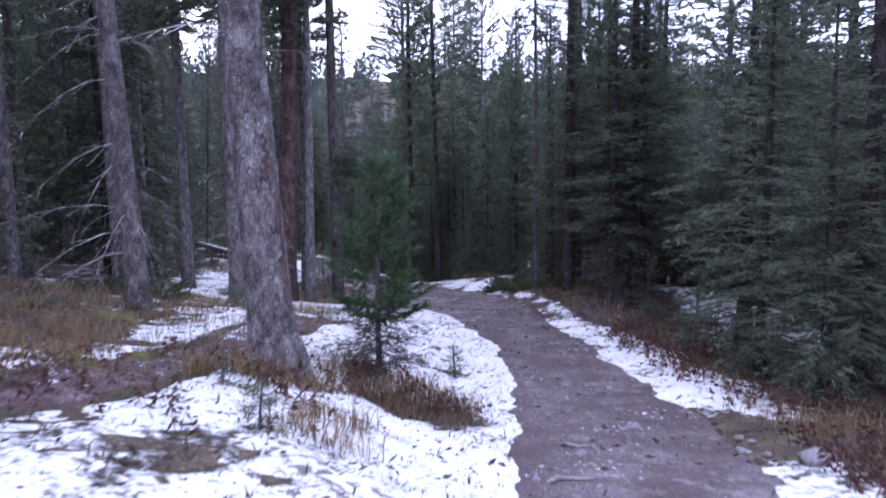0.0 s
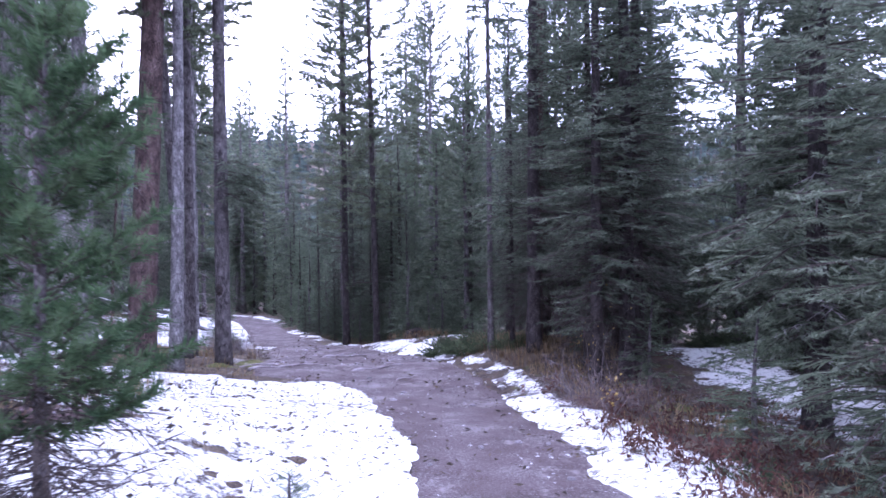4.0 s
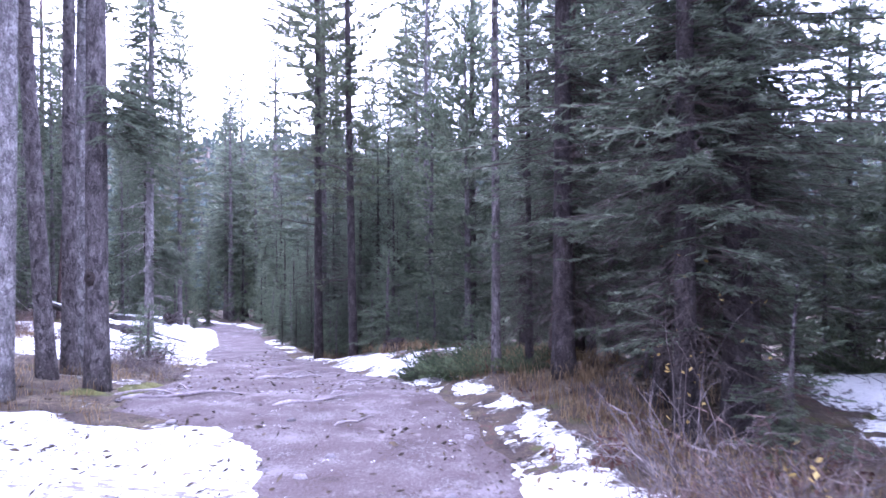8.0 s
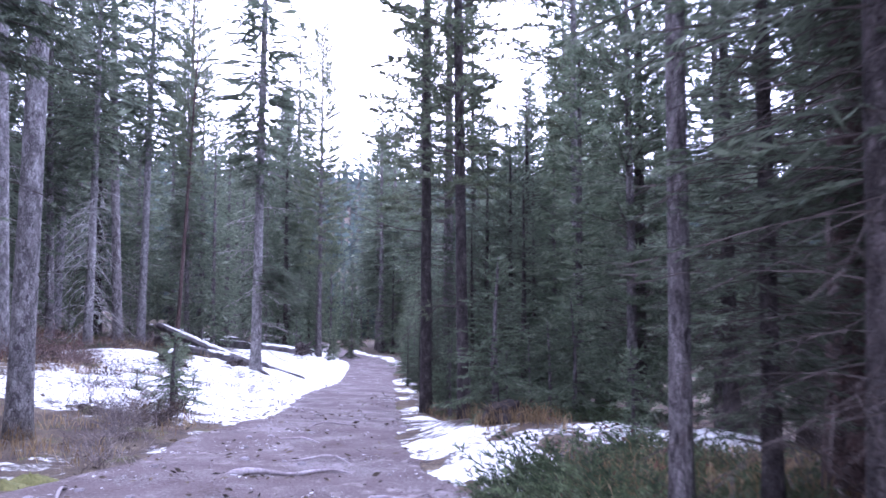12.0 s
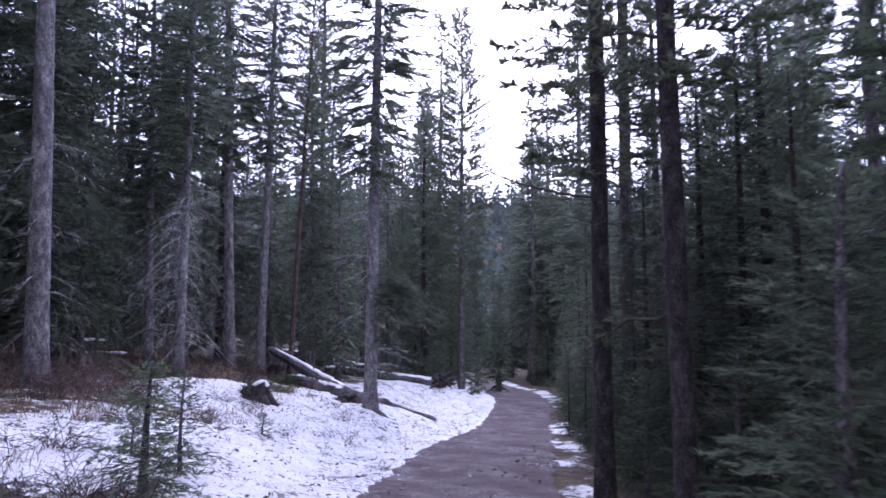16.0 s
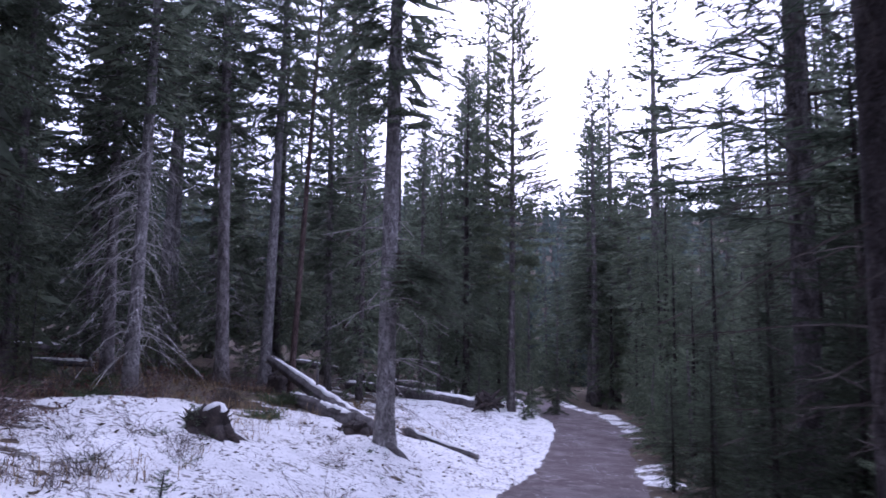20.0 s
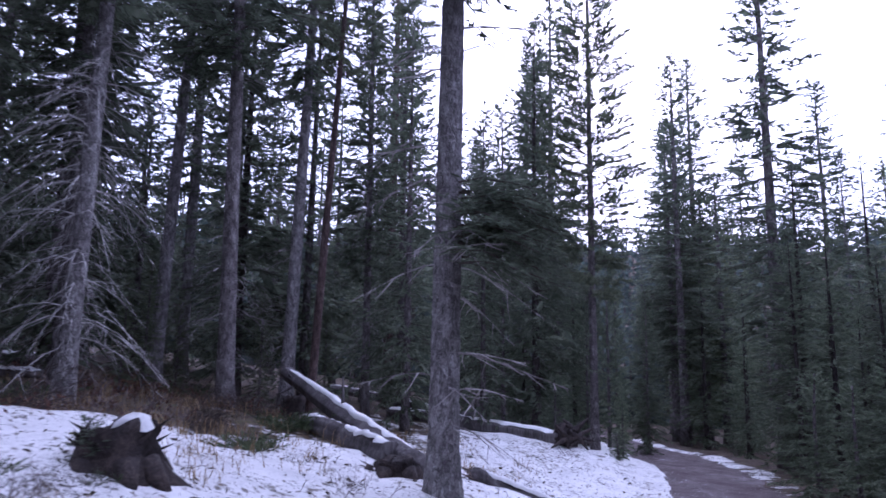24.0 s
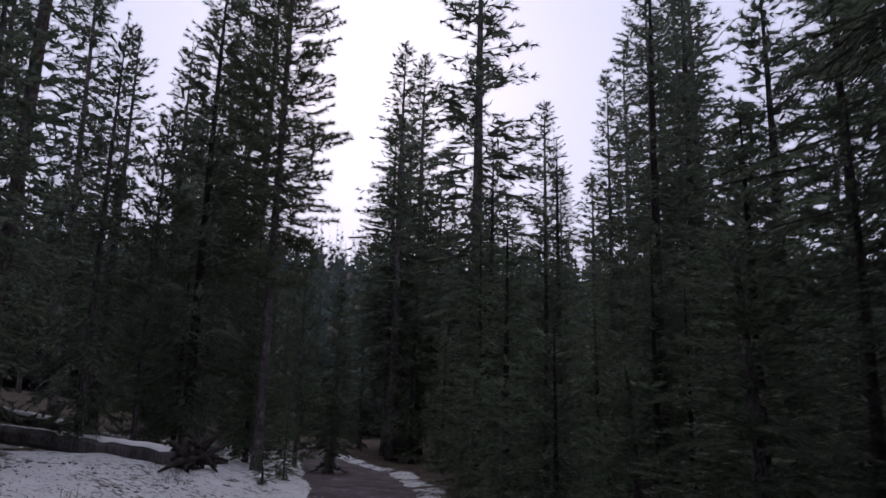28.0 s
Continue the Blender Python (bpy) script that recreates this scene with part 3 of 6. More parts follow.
def trunk_mesh(rng, H, r, mat, lean=(0, 0), sides=12, rings=16, wobble=0.05, flare=0.5, bow=0.0, rough=0.04):
    p, s = trunk_line(rng, H, lean, wobble, rings, bow)
    p[0, 2] -= 0.25
    rad = r * (1 - s) ** 0.8 + 0.012
    rad = rad * (1 + flare * np.exp(-s * H / 0.35))
    v, f = tube(p, rad, sides, rough, rng)
    return mesh("trunk", v, f, mat), p


def at_height(line, z):
    return np.stack([np.interp(z, line[:, 2], line[:, k]) for k in range(3)], -1)


def branches(rng, line, z0, z1, step, per, reach, rise, droop):
    """Branch lines: origin, heading, length and the curve that bends them down."""
    zs = np.arange(z0, z1, step)
    zs = np.repeat(zs, per) + rng.normal(0, step * 0.5, len(zs) * per)
    zs = np.clip(zs, z0, z1 - 0.02)
    fr = (zs - z0) / (z1 - z0)
    az = rng.random(len(zs)) * 2 * np.pi
    L = reach(fr) * (0.62 + 0.55 * rng.random(len(zs)))
    return at_height(line, zs), az, L, rise(fr), droop(fr), fr


def along(o, az, L, rise, droop, s):
    """Points along branches at shares s (n x k)."""
    out = L[:, None] * s
    up = L[:, None] * (rise[:, None] * s - droop[:, None] * s ** 2 + 0.10 * s ** 4)
    return np.stack([o[:, None, 0] + np.cos(az)[:, None] * out, o[:, None, 1] + np.sin(az)[:, None] * out, o[:, None, 2] + up], -1)


def twigs_of(rng, b, spacing, side_len, swing=0.75, sag=0.12, start=0.15, most=0.6):
    """Side twigs of branches: roots, ways, lengths."""
    o, az, L, rise, droop, fr = b
    R, W, T = [], [], []
    k = np.maximum(2, (L / spacing).astype(int))
    for count in np.unique(k):
        pick = np.where(k == count)[0]
        s = start + (1 - start) * (np.arange(count)[None, :] + rng.random((len(pick), count)) * 0.8) / count
        P = along(o[pick], az[pick], L[pick], rise[pick], droop[pick], s)
        Q = along(o[pick], az[pick], L[pick], rise[pick], droop[pick], s + 0.04)
        d = unit(Q - P)
        sign = np.where(rng.random(s.shape) < 0.5, -1, 1)
        lat = np.stack([-np.sin(az[pick])[:, None] * sign, np.cos(az[pick])[:, None] * sign, np.zeros_like(s)], -1)
        w = unit(d * (0.55 + 0.5 * s[..., None]) + lat * swing + rng.normal(0, 0.24, P.shape) - np.array([0, 0, sag]))
        t = np.clip(side_len * L[pick][:, None] * (1.12 - s), 0.09, most) * (0.7 + 0.6 * rng.random(s.shape))
        R.append(P.reshape(-1, 3)), W.append(w.reshape(-1, 3)), T.append(t.reshape(-1))
        tip = along(o[pick], az[pick], L[pick], rise[pick], droop[pick], np.full((len(pick), 1), 0.95))
        tipd = unit(tip[:, 0] - P[:, 0])
        R.append(tip[:, 0]), W.append(tipd), T.append(np.full(len(pick), 0.14))
    return np.concatenate(R), np.concatenate(W), np.concatenate(T)


def stems(b, r=0.012, cuts=3):
    o, az, L, rise, droop, fr = b
    s = np.linspace(0, 1, cuts + 1)[None, :].repeat(len(L), 0)
    P = along(o, az, L, rise, droop, s)
    bag = []
    vs, fs, n = [], [], 0
    for i in range(cuts):
        v, f = spikes(P[:, i], P[:, i + 1] + (P[:, i + 1] - P[:, i]) * 0.35, r * (1 - 0.25 * i) * np.clip(L, 0.5, 2.2))
        vs.append(v), fs.append(f + n)
        n += len(v)
    return np.concatenate(vs), np.concatenate(fs)


def dead_limbs(rng, line, z0, z1, count, reach, fine=5, hang=0.5, thick=1.0):
    """Bare dead limbs with fine hanging twigs."""
    zs = z0 + (z1 - z0) * rng.random(count)
    b = (at_height(line, zs), rng.random(count) * 2 * np.pi, reach * (0.35 + 0.8 * rng.random(count)), np.full(count, 0.05) + rng.normal(0, 0.2, count),
         hang * (0.6 + 0.6 * rng.random(count)), zs)
    v1, f1 = stems(b, 0.015 * thick, 4)
    R, W, T = twigs_of(rng, b, reach / fine, 0.45, 0.8, 0.35)
    v2, f2 = spikes(R, R + W * T[:, None] * 1.3, 0.008 * thick)
    e = R + W * T[:, None] * 0.6
    w3 = unit(W + rng.normal(0, 0.5, W.shape) - np.array([0, 0, 0.3]))
    v3, f3 = spikes(e, e + w3 * T[:, None] * 0.8, 0.005 * thick)
    return np.concatenate([v1, v2, v3]), np.concatenate([f1, f2 + len(v1), f3 + len(v1) + len(v2)])


def finish_tree(name, label, category, trunk_me, crown_me=None, limb_me=None, crown_label="", limb_label=""):
    e = new(name)
    e.empty_display_size = 0.3
    part("trunk", trunk_me, e)
    if limb_me:
        tagged(part("deadwood", limb_me, e, limb_label), kind="stuff")
    if crown_me:
        part("crown", crown_me, e, crown_label)
    return tagged(e, label, category)


# branch step, branches a whorl, twig spacing, side twiglets, leaf width, needles a twig, their size and width, trunk sides and rings
GRADES = {"fine": (0.20, 5, 0.085, 3, 0.024, 5, 0.045, 0.010, 14, 18), "close": (0.17, 6, 0.09, 3, 0.027, 5, 0.05, 0.011, 14, 18),
          "near": (0.20, 6, 0.135, 2, 0.044, 4, 0.10, 0.020, 12, 18), "far": (0.30, 5, 0.20, 1, 0.075, 3, 0.17, 0.045, 8, 10)}


def twiglets(rng, R, W, T, k):
    """Short side shoots that make each twig a flat spray."""
    if not k:
        return R, W, T
    n = len(R)
    s = 0.2 + 0.65 * (np.arange(k)[None, :] + rng.random((n, k))) / k
    flat = unit(np.cross(W, np.array([0.0, 0.0, 1.0])) + 1e-6)
    sign = np.where((np.arange(k)[None, :] + rng.integers(0, 2, (n, 1))) % 2, 1.0, -1.0)
    root = R[:, None] + W[:, None] * (T[:, None] * s)[..., None]
    way = unit(W[:, None] * 0.9 + flat[:, None] * sign[..., None] * 0.75 + rng.normal(0, 0.18, (n, k, 3)))
    size = T[:, None] * (1.05 - s) * (0.55 + 0.4 * rng.random((n, k)))
    return np.concatenate([R, root.reshape(-1, 3)]), np.concatenate([W, way.reshape(-1, 3)]), np.concatenate([T, np.maximum(size, 0.05).reshape(-1)])


def inner_fill(rng, b, wide):
    """Shaded inner sprays that make a crown dense near its trunk."""
    o, az, L, rise, droop, fr = b
    n = len(L)
    s = np.full((n, 1), 0.12) + 0.3 * rng.random((n, 1))
    P = along(o, az, L, rise, droop, s)[:, 0]
    Q = along(o, az, L, rise, droop, s + 0.3)[:, 0]
    w = unit(unit(Q - P) + rng.normal(0, 0.25, P.shape))
    return blades(rng, P, w, L * 0.5, wide * (0.6 + 0.8 * rng.random(n)))


def spruce(seed, H, r, low, reach, mat=BARK_GREY, grade="near", lean=(0, 0), name="spruce_tree", label="", dead=0, limb_thick=1.0, scales=None, limb_reach=0.9, needle=N_SPRUCE, thin=1.0, droop=0.35, top_shape=0.75, fine=1.0, limb_mat=None, limb_top=0.2, hang=0.5):
    rng = np.random.default_rng(seed)
    step, per, spacing, shoots, leaf, count, size, width, sides, rings = GRADES[grade]
    if scales:
        tm, line = trunk_mesh(rng, H, r, mat, lean, scales[0], scales[1], rough=scales[2])
    else:
        tm, line = trunk_mesh(rng, H, r, mat, lean, sides, rings)
    z0 = low * H
    b = branches(rng, line, z0, H - 0.05, step * fine / thin, per, lambda q: reach * ((1 - q) ** top_shape * (0.55 + 0.45 * smooth(q, 0, 0.15)) + 0.05),
                 lambda q: -0.05 + 0.75 * q ** 1.5, lambda q: droop * (1 - 0.7 * q))
    R, W, T = twigs_of(rng, b, spacing * fine, 0.36, most=0.6 if grade == "far" else 0.36)
    bag = Bag()
    R, W, T = twiglets(rng, R, W, T, shoots)
    v, f = blades(rng, R, W, T * 1.05, leaf * fine * (0.7 + 0.6 * rng.random(len(T))))
    bag.add(v, f)
    v, f = needles(rng, R, W, T, count, size * fine, width * fine, 0.65, first=0.0)
    bag.add(v, f)
    if grade not in ("close", "fine"):
        v, f = inner_fill(rng, b, 0.15 * fine)
        bag.add(v, f)
    v, f = stems(b, 0.009 * fine, 2)
    bag.add(v, f, 1)
    k = 10
    P = at_height(line, np.linspace(H - 0.9 * fine, H, k))
    v, f = needles(rng, P, np.tile([[0, 0, 1.0]], (k, 1)), np.full(k, 0.12 * fine), 5, size * fine * 0.55, width * fine * 0.6, 0.7)
    bag.add(v, f)
    limb = None
    if dead:
        v, f = dead_limbs(rng, line, 0.8, z0 + limb_top * H, dead, limb_reach, 5, hang, 0.6 if grade == "fine" else limb_thick)
        limb = mesh("deadwood", v, f, limb_mat or (TWIG if grade == "fine" else DEADWOOD), False)
    return finish_tree(name, label, "spruce tree", tm, bag.mesh("crown", [needle, TWIG], False), limb, "", "bare grey dead twigs")


def pine(seed, H, r, low, reach, mat=BARK_BROWN, grade="near", lean=(0, 0), label="", dead=0, bow=0.0, needle=N_PINE, limb_reach=0.8, name="pine_tree", density=1.0):
    rng = np.random.default_rng(seed)
    near = grade != "far"
    tm, line = trunk_mesh(rng, H, r, mat, lean, 14 if near else 8, 20 if near else 10, flare=0.35, bow=bow)
    z0 = low * H
    b = branches(rng, line, z0, H - 0.1, (0.26 if near else 0.4) / density, 4, lambda q: reach * (1 - q) ** 0.6 * (0.5 + 0.5 * smooth(q, 0, 0.25)) + 0.15,
                 lambda q: 0.1 + 0.7 * q, lambda q: 0.25 - 0.35 * q)
    R, W, T = twigs_of(rng, b, 0.10 if near else 0.2, 0.30, 0.7, -0.15, 0.3)
    bag = Bag()
    T = np.clip(T, 0.12, 0.3)
    v, f = needles(rng, R, W, T, 15 if near else 7, 0.13 if near else 0.2, 0.025 if near else 0.06, 0.85, first=0.15)
    bag.add(v, f)
    v, f = stems(b, 0.012, 3)
    bag.add(v, f, 1)
    if near:
        v, f = spikes(R, R + W * T[:, None], 0.006)
        bag.add(v, f, 1)
    limb = None
    if dead:
        v, f = dead_limbs(rng, line, 1.2, z0 + 0.1 * H, dead, limb_reach, 4, 0.3, 0.7)
        limb = mesh("deadwood", v, f, TWIG, False)
    return finish_tree(name, label, "pine tree", tm, bag.mesh("crown", [needle, TWIG], False), limb, "", "bare dead twigs")


def set_tree(proto, x, y, turn=0.0, size=1.0, sink=0.0, tall=1.0, label=""):
    c = copy_thing(proto, pose(x, y, hz(x, y) - 0.05 - sink, 0, 0, turn) @ Matrix.Diagonal((size, size, size * tall, 1)))
    if label:
        c["label"] = label
    return c


def place(proto, x, y, turn=0.0, size=1.0):
    proto.matrix_basis = pose(x, y, hz(x, y) - 0.05, 0, 0, turn) @ Matrix.Diagonal((size, size, size, 1))
    return proto


# ---------------------------------------------------------------- the trees that line the walk
big_spruce = place(spruce(11, 19, 0.235, 0.42, 2.0, lean=(-0.06, 0.0), dead=30, limb_reach=1.2, scales=(46, 260, 0.045),
                          label="large old spruce with scaly lilac-grey bark beside the trail"), -1.86, 7.28)


def trunk_foot(tree, r, seed, count=7, label=""):
    """Roots that splay from a trunk into the ground."""
    rng = np.random.default_rng(seed)
    for k in range(count):
        a = 6.28 * k / count + rng.normal(0, 0.2)
        L = r * (0.5 + 0.5 * rng.random())
        c, q = math.cos(a), math.sin(a)
        p = np.array([[c * r * 0.75, q * r * 0.75, 0.55], [c * r * 1.15, q * r * 1.15, 0.22], [c * (r + L * 0.45), q * (r + L * 0.45), 0.06], [c * (r + L), q * (r + L), -0.12]])
        v, f = tube(p, [r * 0.26, r * 0.30, r * 0.22, r * 0.08], 9, 0.12, rng)
        part("root", mesh("root", v, f, BARK_GREY), tree.children[0])


def bark_scar(tree, r, z0, z1, az, lean):
    """A long ragged wound where the bark has come off."""
    rng = np.random.default_rng(4)
    zs = np.linspace(z0, z1, 22)
    us = np.linspace(-1, 1, 7)
    w = 0.13 * np.sin(np.pi * np.linspace(0.04, 0.96, 22)) ** 0.6 * (0.6 + 0.6 * rng.random(22))
    a = az + us[None, :] * w[:, None] + 0.1 * rng.normal(size=(22, 1))
    rr = r * (1 - zs / 19) ** 0.8 * (1 + 0.5 * np.exp(-zs / 0.35)) + 0.02
    rr = rr[:, None] + 0.012 * (1 - np.abs(us)[None, :] ** 2) + 0.01 * rng.random((22, 7))
    v = np.stack([rr * np.cos(a) + lean * zs[:, None], rr * np.sin(a), zs[:, None] + 0 * a], -1).reshape(-1, 3)
    i = np.arange(21)[:, None] * 7 + np.arange(6)[None, :]
    part("bark_scar", mesh("bark_scar", v, np.stack([i, i + 1, i + 8, i + 7], -1).reshape(-1, 4), RUSTWOOD), tree.children[0], "rust-brown strip of stripped bark")


trunk_foot(big_spruce, 0.27, 5)
bark_scar(big_spruce, 0.237, 0.7, 2.1, -0.42, -0.06)
bark_scar(big_spruce, 0.228, 2.15, 2.7, -0.75, -0.06)
place(pine(12, 23, 0.27, 0.42, 2.2, BARK_RED, lean=(0.05, 0.0), dead=14, label="tall pine with reddish brown bark on the snowy bank"), -4.5, 19.0)
edge_pine = place(pine(13, 21, 0.105, 0.22, 1.7, BARK_DARK, lean=(-0.015, 0.0), dead=34, limb_reach=1.1, label="slender dark-barked pine close to the trail edge"), -0.16, 28.76)
edge_pine_far = place(pine(14, 22, 0.12, 0.20, 1.8, BARK_DARK, lean=(0.0, 0.0), dead=34, limb_reach=1.1, label="slender dark-barked pine close to the trail edge"), -1.41, 30.75)
log_spruce = place(spruce(15, 21, 0.165, 0.30, 1.9, BARK_PALE, lean=(0.012, 0.0), dead=60, limb_thick=1.3, limb_reach=1.3, thin=1.0, scales=(26, 200, 0.05),
                          label="tall grey spruce standing beside fallen logs in snow"), -9.05, 37.2)
place(spruce(16, 20, 0.15, 0.45, 1.7, BARK_GREY, lean=(-0.05, 0.01), dead=90, limb_thick=0.75, limb_reach=1.5, hang=0.8, thin=0.9,
                           label="lichen-grey spruce with many fine dead lower branches"), -4.85, 10.6)
place(pine(17, 19.5, 0.14, 0.26, 1.9, BARK_BROWN, dead=12, density=1.9, label="tall open-crowned pine above the bend of the trail"), -13.1, 52.2)



def trunk_knot(tree, r, z, az):
    """A dark burl with a hollow where a limb broke off."""
    rng = np.random.default_rng(2)
    n, rings = 14, 6
    a = np.linspace(0, 2 * np.pi, n, endpoint=False)
    V, F = [], []
    for i in range(rings):
        q = i / (rings - 1)
        w = 0.085 * (1 - q) ** 0.5 * (1 + 0.15 * rng.normal(size=n)) if q < 1 else np.full(n, 0.012)
        out = r + (0.05 * q if i < rings - 1 else 0.01)
        V.append(np.stack([out * math.cos(az) - np.sin(az) * w * np.cos(a), out * math.sin(az) + np.cos(az) * w * np.cos(a), z + 1.25 * w * np.sin(a)], 1))
    for i in range(rings - 1):
        for k in range(n):
            F.append([i * n + k, i * n + (k + 1) % n, (i + 1) * n + (k + 1) % n, (i + 1) * n + k])
    return part("knot", mesh("knot", np.concatenate(V), F, ROTTEN), tree.children[0], "dark burl where a limb broke off")


def bough(tree, origins, azimuths, reach, needle, name="bough", grade="close", seed=3, label="dark leafy bough", lift=0.0, sag=0.35, scale=1.0):
    """Live boughs low on an otherwise bare trunk."""
    rng = np.random.default_rng(seed)
    n = len(azimuths)
    b = (np.asarray(origins, float), np.asarray(azimuths, float), np.full(n, reach) * (0.7 + 0.5 * rng.random(n)), np.full(n, lift), np.full(n, sag), np.zeros(n))
    R, W, T = twigs_of(rng, b, 0.055, 0.42, 0.8, 0.12, 0.2)
    bag = Bag()
    R, W, T = twiglets(rng, R, W, T, 3)
    v, f = blades(rng, R, W, T * 1.05, 0.024 * (0.7 + 0.6 * rng.random(len(T))))
    bag.add(v, f)
    v, f = needles(rng, R, W, T, 5, 0.05, 0.010, 0.65, 0.0)
    bag.add(v, f)
    v, f = stems(b, 0.016, 3)
    bag.add(v, f, 1)
    return part(name, bag.mesh(name, [needle, TWIG], False), tree, label)


def long_branch(tree, points, radii, seed, needle, tuft_from=0.4):
    """One long arching limb with a few tufts towards its tip."""
    rng = np.random.default_rng(seed)
    p = np.asarray(points, float)
    v, f = tube(p, radii, 7)
    bag = Bag()
    bag.add(v, f, 1)
    k = 26
    q = tuft_from + (1 - tuft_from) * rng.random(k)
    t = np.linspace(0, 1, len(p))
    o = np.stack([np.interp(q, t, p[:, i]) for i in range(3)], 1)
    w = unit(rng.normal(0, 0.7, (k, 3)) + unit(p[-1] - p[0]))
    v, f = spikes(o, o + w * 0.28, 0.006)
    bag.add(v, f, 1)
    v, f = needles(rng, o[::2], w[::2], np.full(len(o[::2]), 0.26), 14, 0.09, 0.014, 0.9, 0.4)
    bag.add(v, f)
    return part("long_branch", bag.mesh("long_branch", [needle, TWIG], True), tree, "long arching half-bare branch")


brng = np.random.default_rng(8)
bough(log_spruce, np.stack([np.zeros(44), np.zeros(44), 2.7 + 1.0 * brng.random(44)], 1), brng.uniform(-0.7, 1.5, 44), 1.45, N_SPRUCE, sag=0.5, lift=0.15)
long_branch(edge_pine_far, [(0, 0, 4.12), (-0.45, -0.45, 4.16), (-0.9, -0.85, 4.27), (-1.25, -1.2, 4.43), (-1.6, -1.6, 4.68)], [0.018, 0.015, 0.012, 0.009, 0.004], 3, N_PINE)
long_branch(edge_pine, [(0, 0, 2.5), (-0.3, 0.5, 2.3), (-0.7, 0.9, 2.3), (-1.0, 1.2, 2.1)], [0.028, 0.02, 0.014, 0.006], 4, N_PINE)
long_branch(edge_pine, [(0, 0, 5.2), (-0.5, 0.3, 5.5), (-1.1, 0.5, 5.6), (-1.7, 0.6, 5.9)], [0.028, 0.02, 0.014, 0.006], 5, N_PINE)
tall = [spruce(21, 20, 0.16, 0.34, 1.9, BARK_GREY, dead=90, limb_reach=1.3, limb_thick=0.6, hang=0.8, thin=1.0, label="tall spruce with grey bark and bare lower branches"),
        spruce(22, 22, 0.18, 0.40, 2.0, BARK_PALE, dead=70, lean=(0.02, 0.01), limb_reach=1.2, limb_thick=0.6, hang=0.7, thin=1.0, label="tall spruce with pale trunk and bare lower branches"),
        spruce(23, 17, 0.14, 0.26, 1.7, BARK_GREY, dead=130, lean=(-0.03, 0), limb_reach=1.4, limb_thick=0.55, hang=0.9, thin=1.0, label="spruce with drooping dead twigs below a dark crown")]
pines = [pine(31, 21, 0.15, 0.42, 1.9, BARK_BROWN, dead=18, label="tall pine with dark trunk and tufted crown"),
         pine(32, 19, 0.13, 0.36, 1.7, BARK_PALE, dead=24, bow=0.15, label="slim lodgepole pine with a pale trunk"),
         pine(33, 23, 0.17, 0.48, 2.1, BARK_RED, dead=12, lean=(0.02, 0), label="tall pine with reddish trunk")]
dense = [spruce(41, 10.5, 0.13, 0.11, 1.9, BARK_DARK, "close", fine=1.15, dead=10, label="dense blue-green spruce with branches down to the ground"),
         spruce(42, 8.5, 0.11, 0.05, 1.7, BARK_DARK, "close", fine=1.15, dead=10, label="young dense spruce with grey-green sprays"),
         spruce(43, 12.5, 0.14, 0.09, 2.1, BARK_DARK, "close", fine=1.25, dead=16, label="tall dense spruce, dark inside, with sweeping branches")]
airy = [spruce(44, 11.5, 0.095, 0.10, 1.45, BARK_DARK, "fine", dead=120, limb_thick=0.8, limb_reach=1.1, droop=0.2, label="slim roadside spruce with sparse sprays and bare inner twigs"),
        spruce(46, 13.0, 0.13, 0.14, 1.6, BARK_DARK, "fine", fine=1.05, dead=120, limb_thick=0.8, limb_reach=1.2, droop=0.25, label="dark-trunked spruce with thin sprays of needles")]
full = spruce(45, 11, 0.13, 0.06, 1.95, BARK_DARK, "near", dead=8, label="full dark green spruce among others")
# lighter needles lift the middle distance, brightness put into colour
deep = spruce(47, 11, 0.13, 0.05, 1.95, BARK_DARK, "far", fine=0.85, needle=N_GREEN, label="full spruce with lightened needles deep in the wood")
# shade is put into this spruce's needle colour
shady = spruce(50, 9.5, 0.11, 0.05, 1.8, BARK_DARK, "close", fine=1.15, dead=10, needle=N_SHADED, label="dense spruce with shade-darkened needles crowding the trail edge")
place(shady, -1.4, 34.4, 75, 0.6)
place(airy[0], 4.15, 16.4), place(airy[1], 3.6, 19.2), place(full, 8.8, 17.6)
place(tall[0], -5.0, 16.1), place(tall[1], -18.2, 43.4, 40), place(tall[2], -17.2, 37.0)
place(spruce(24, 17, 0.135, 0.36, 1.7, BARK_PALE, lean=(0.02, 0), dead=110, limb_thick=0.95, limb_reach=1.3, limb_top=-0.02, hang=0.95, thin=1.0, limb_mat=LICHEN, label="spruce hung with pale drooping dead branches"), -14.5, 35.7)
place(pines[0], -1.95, 35.6), place(pines[1], -3.85, 19.2), place(pines[2], 3.85, 20.5)
place(dense[0], 5.9, 13.0), place(dense[1], 8.4, 17.4), place(dense[2], 7.2, 22.0)

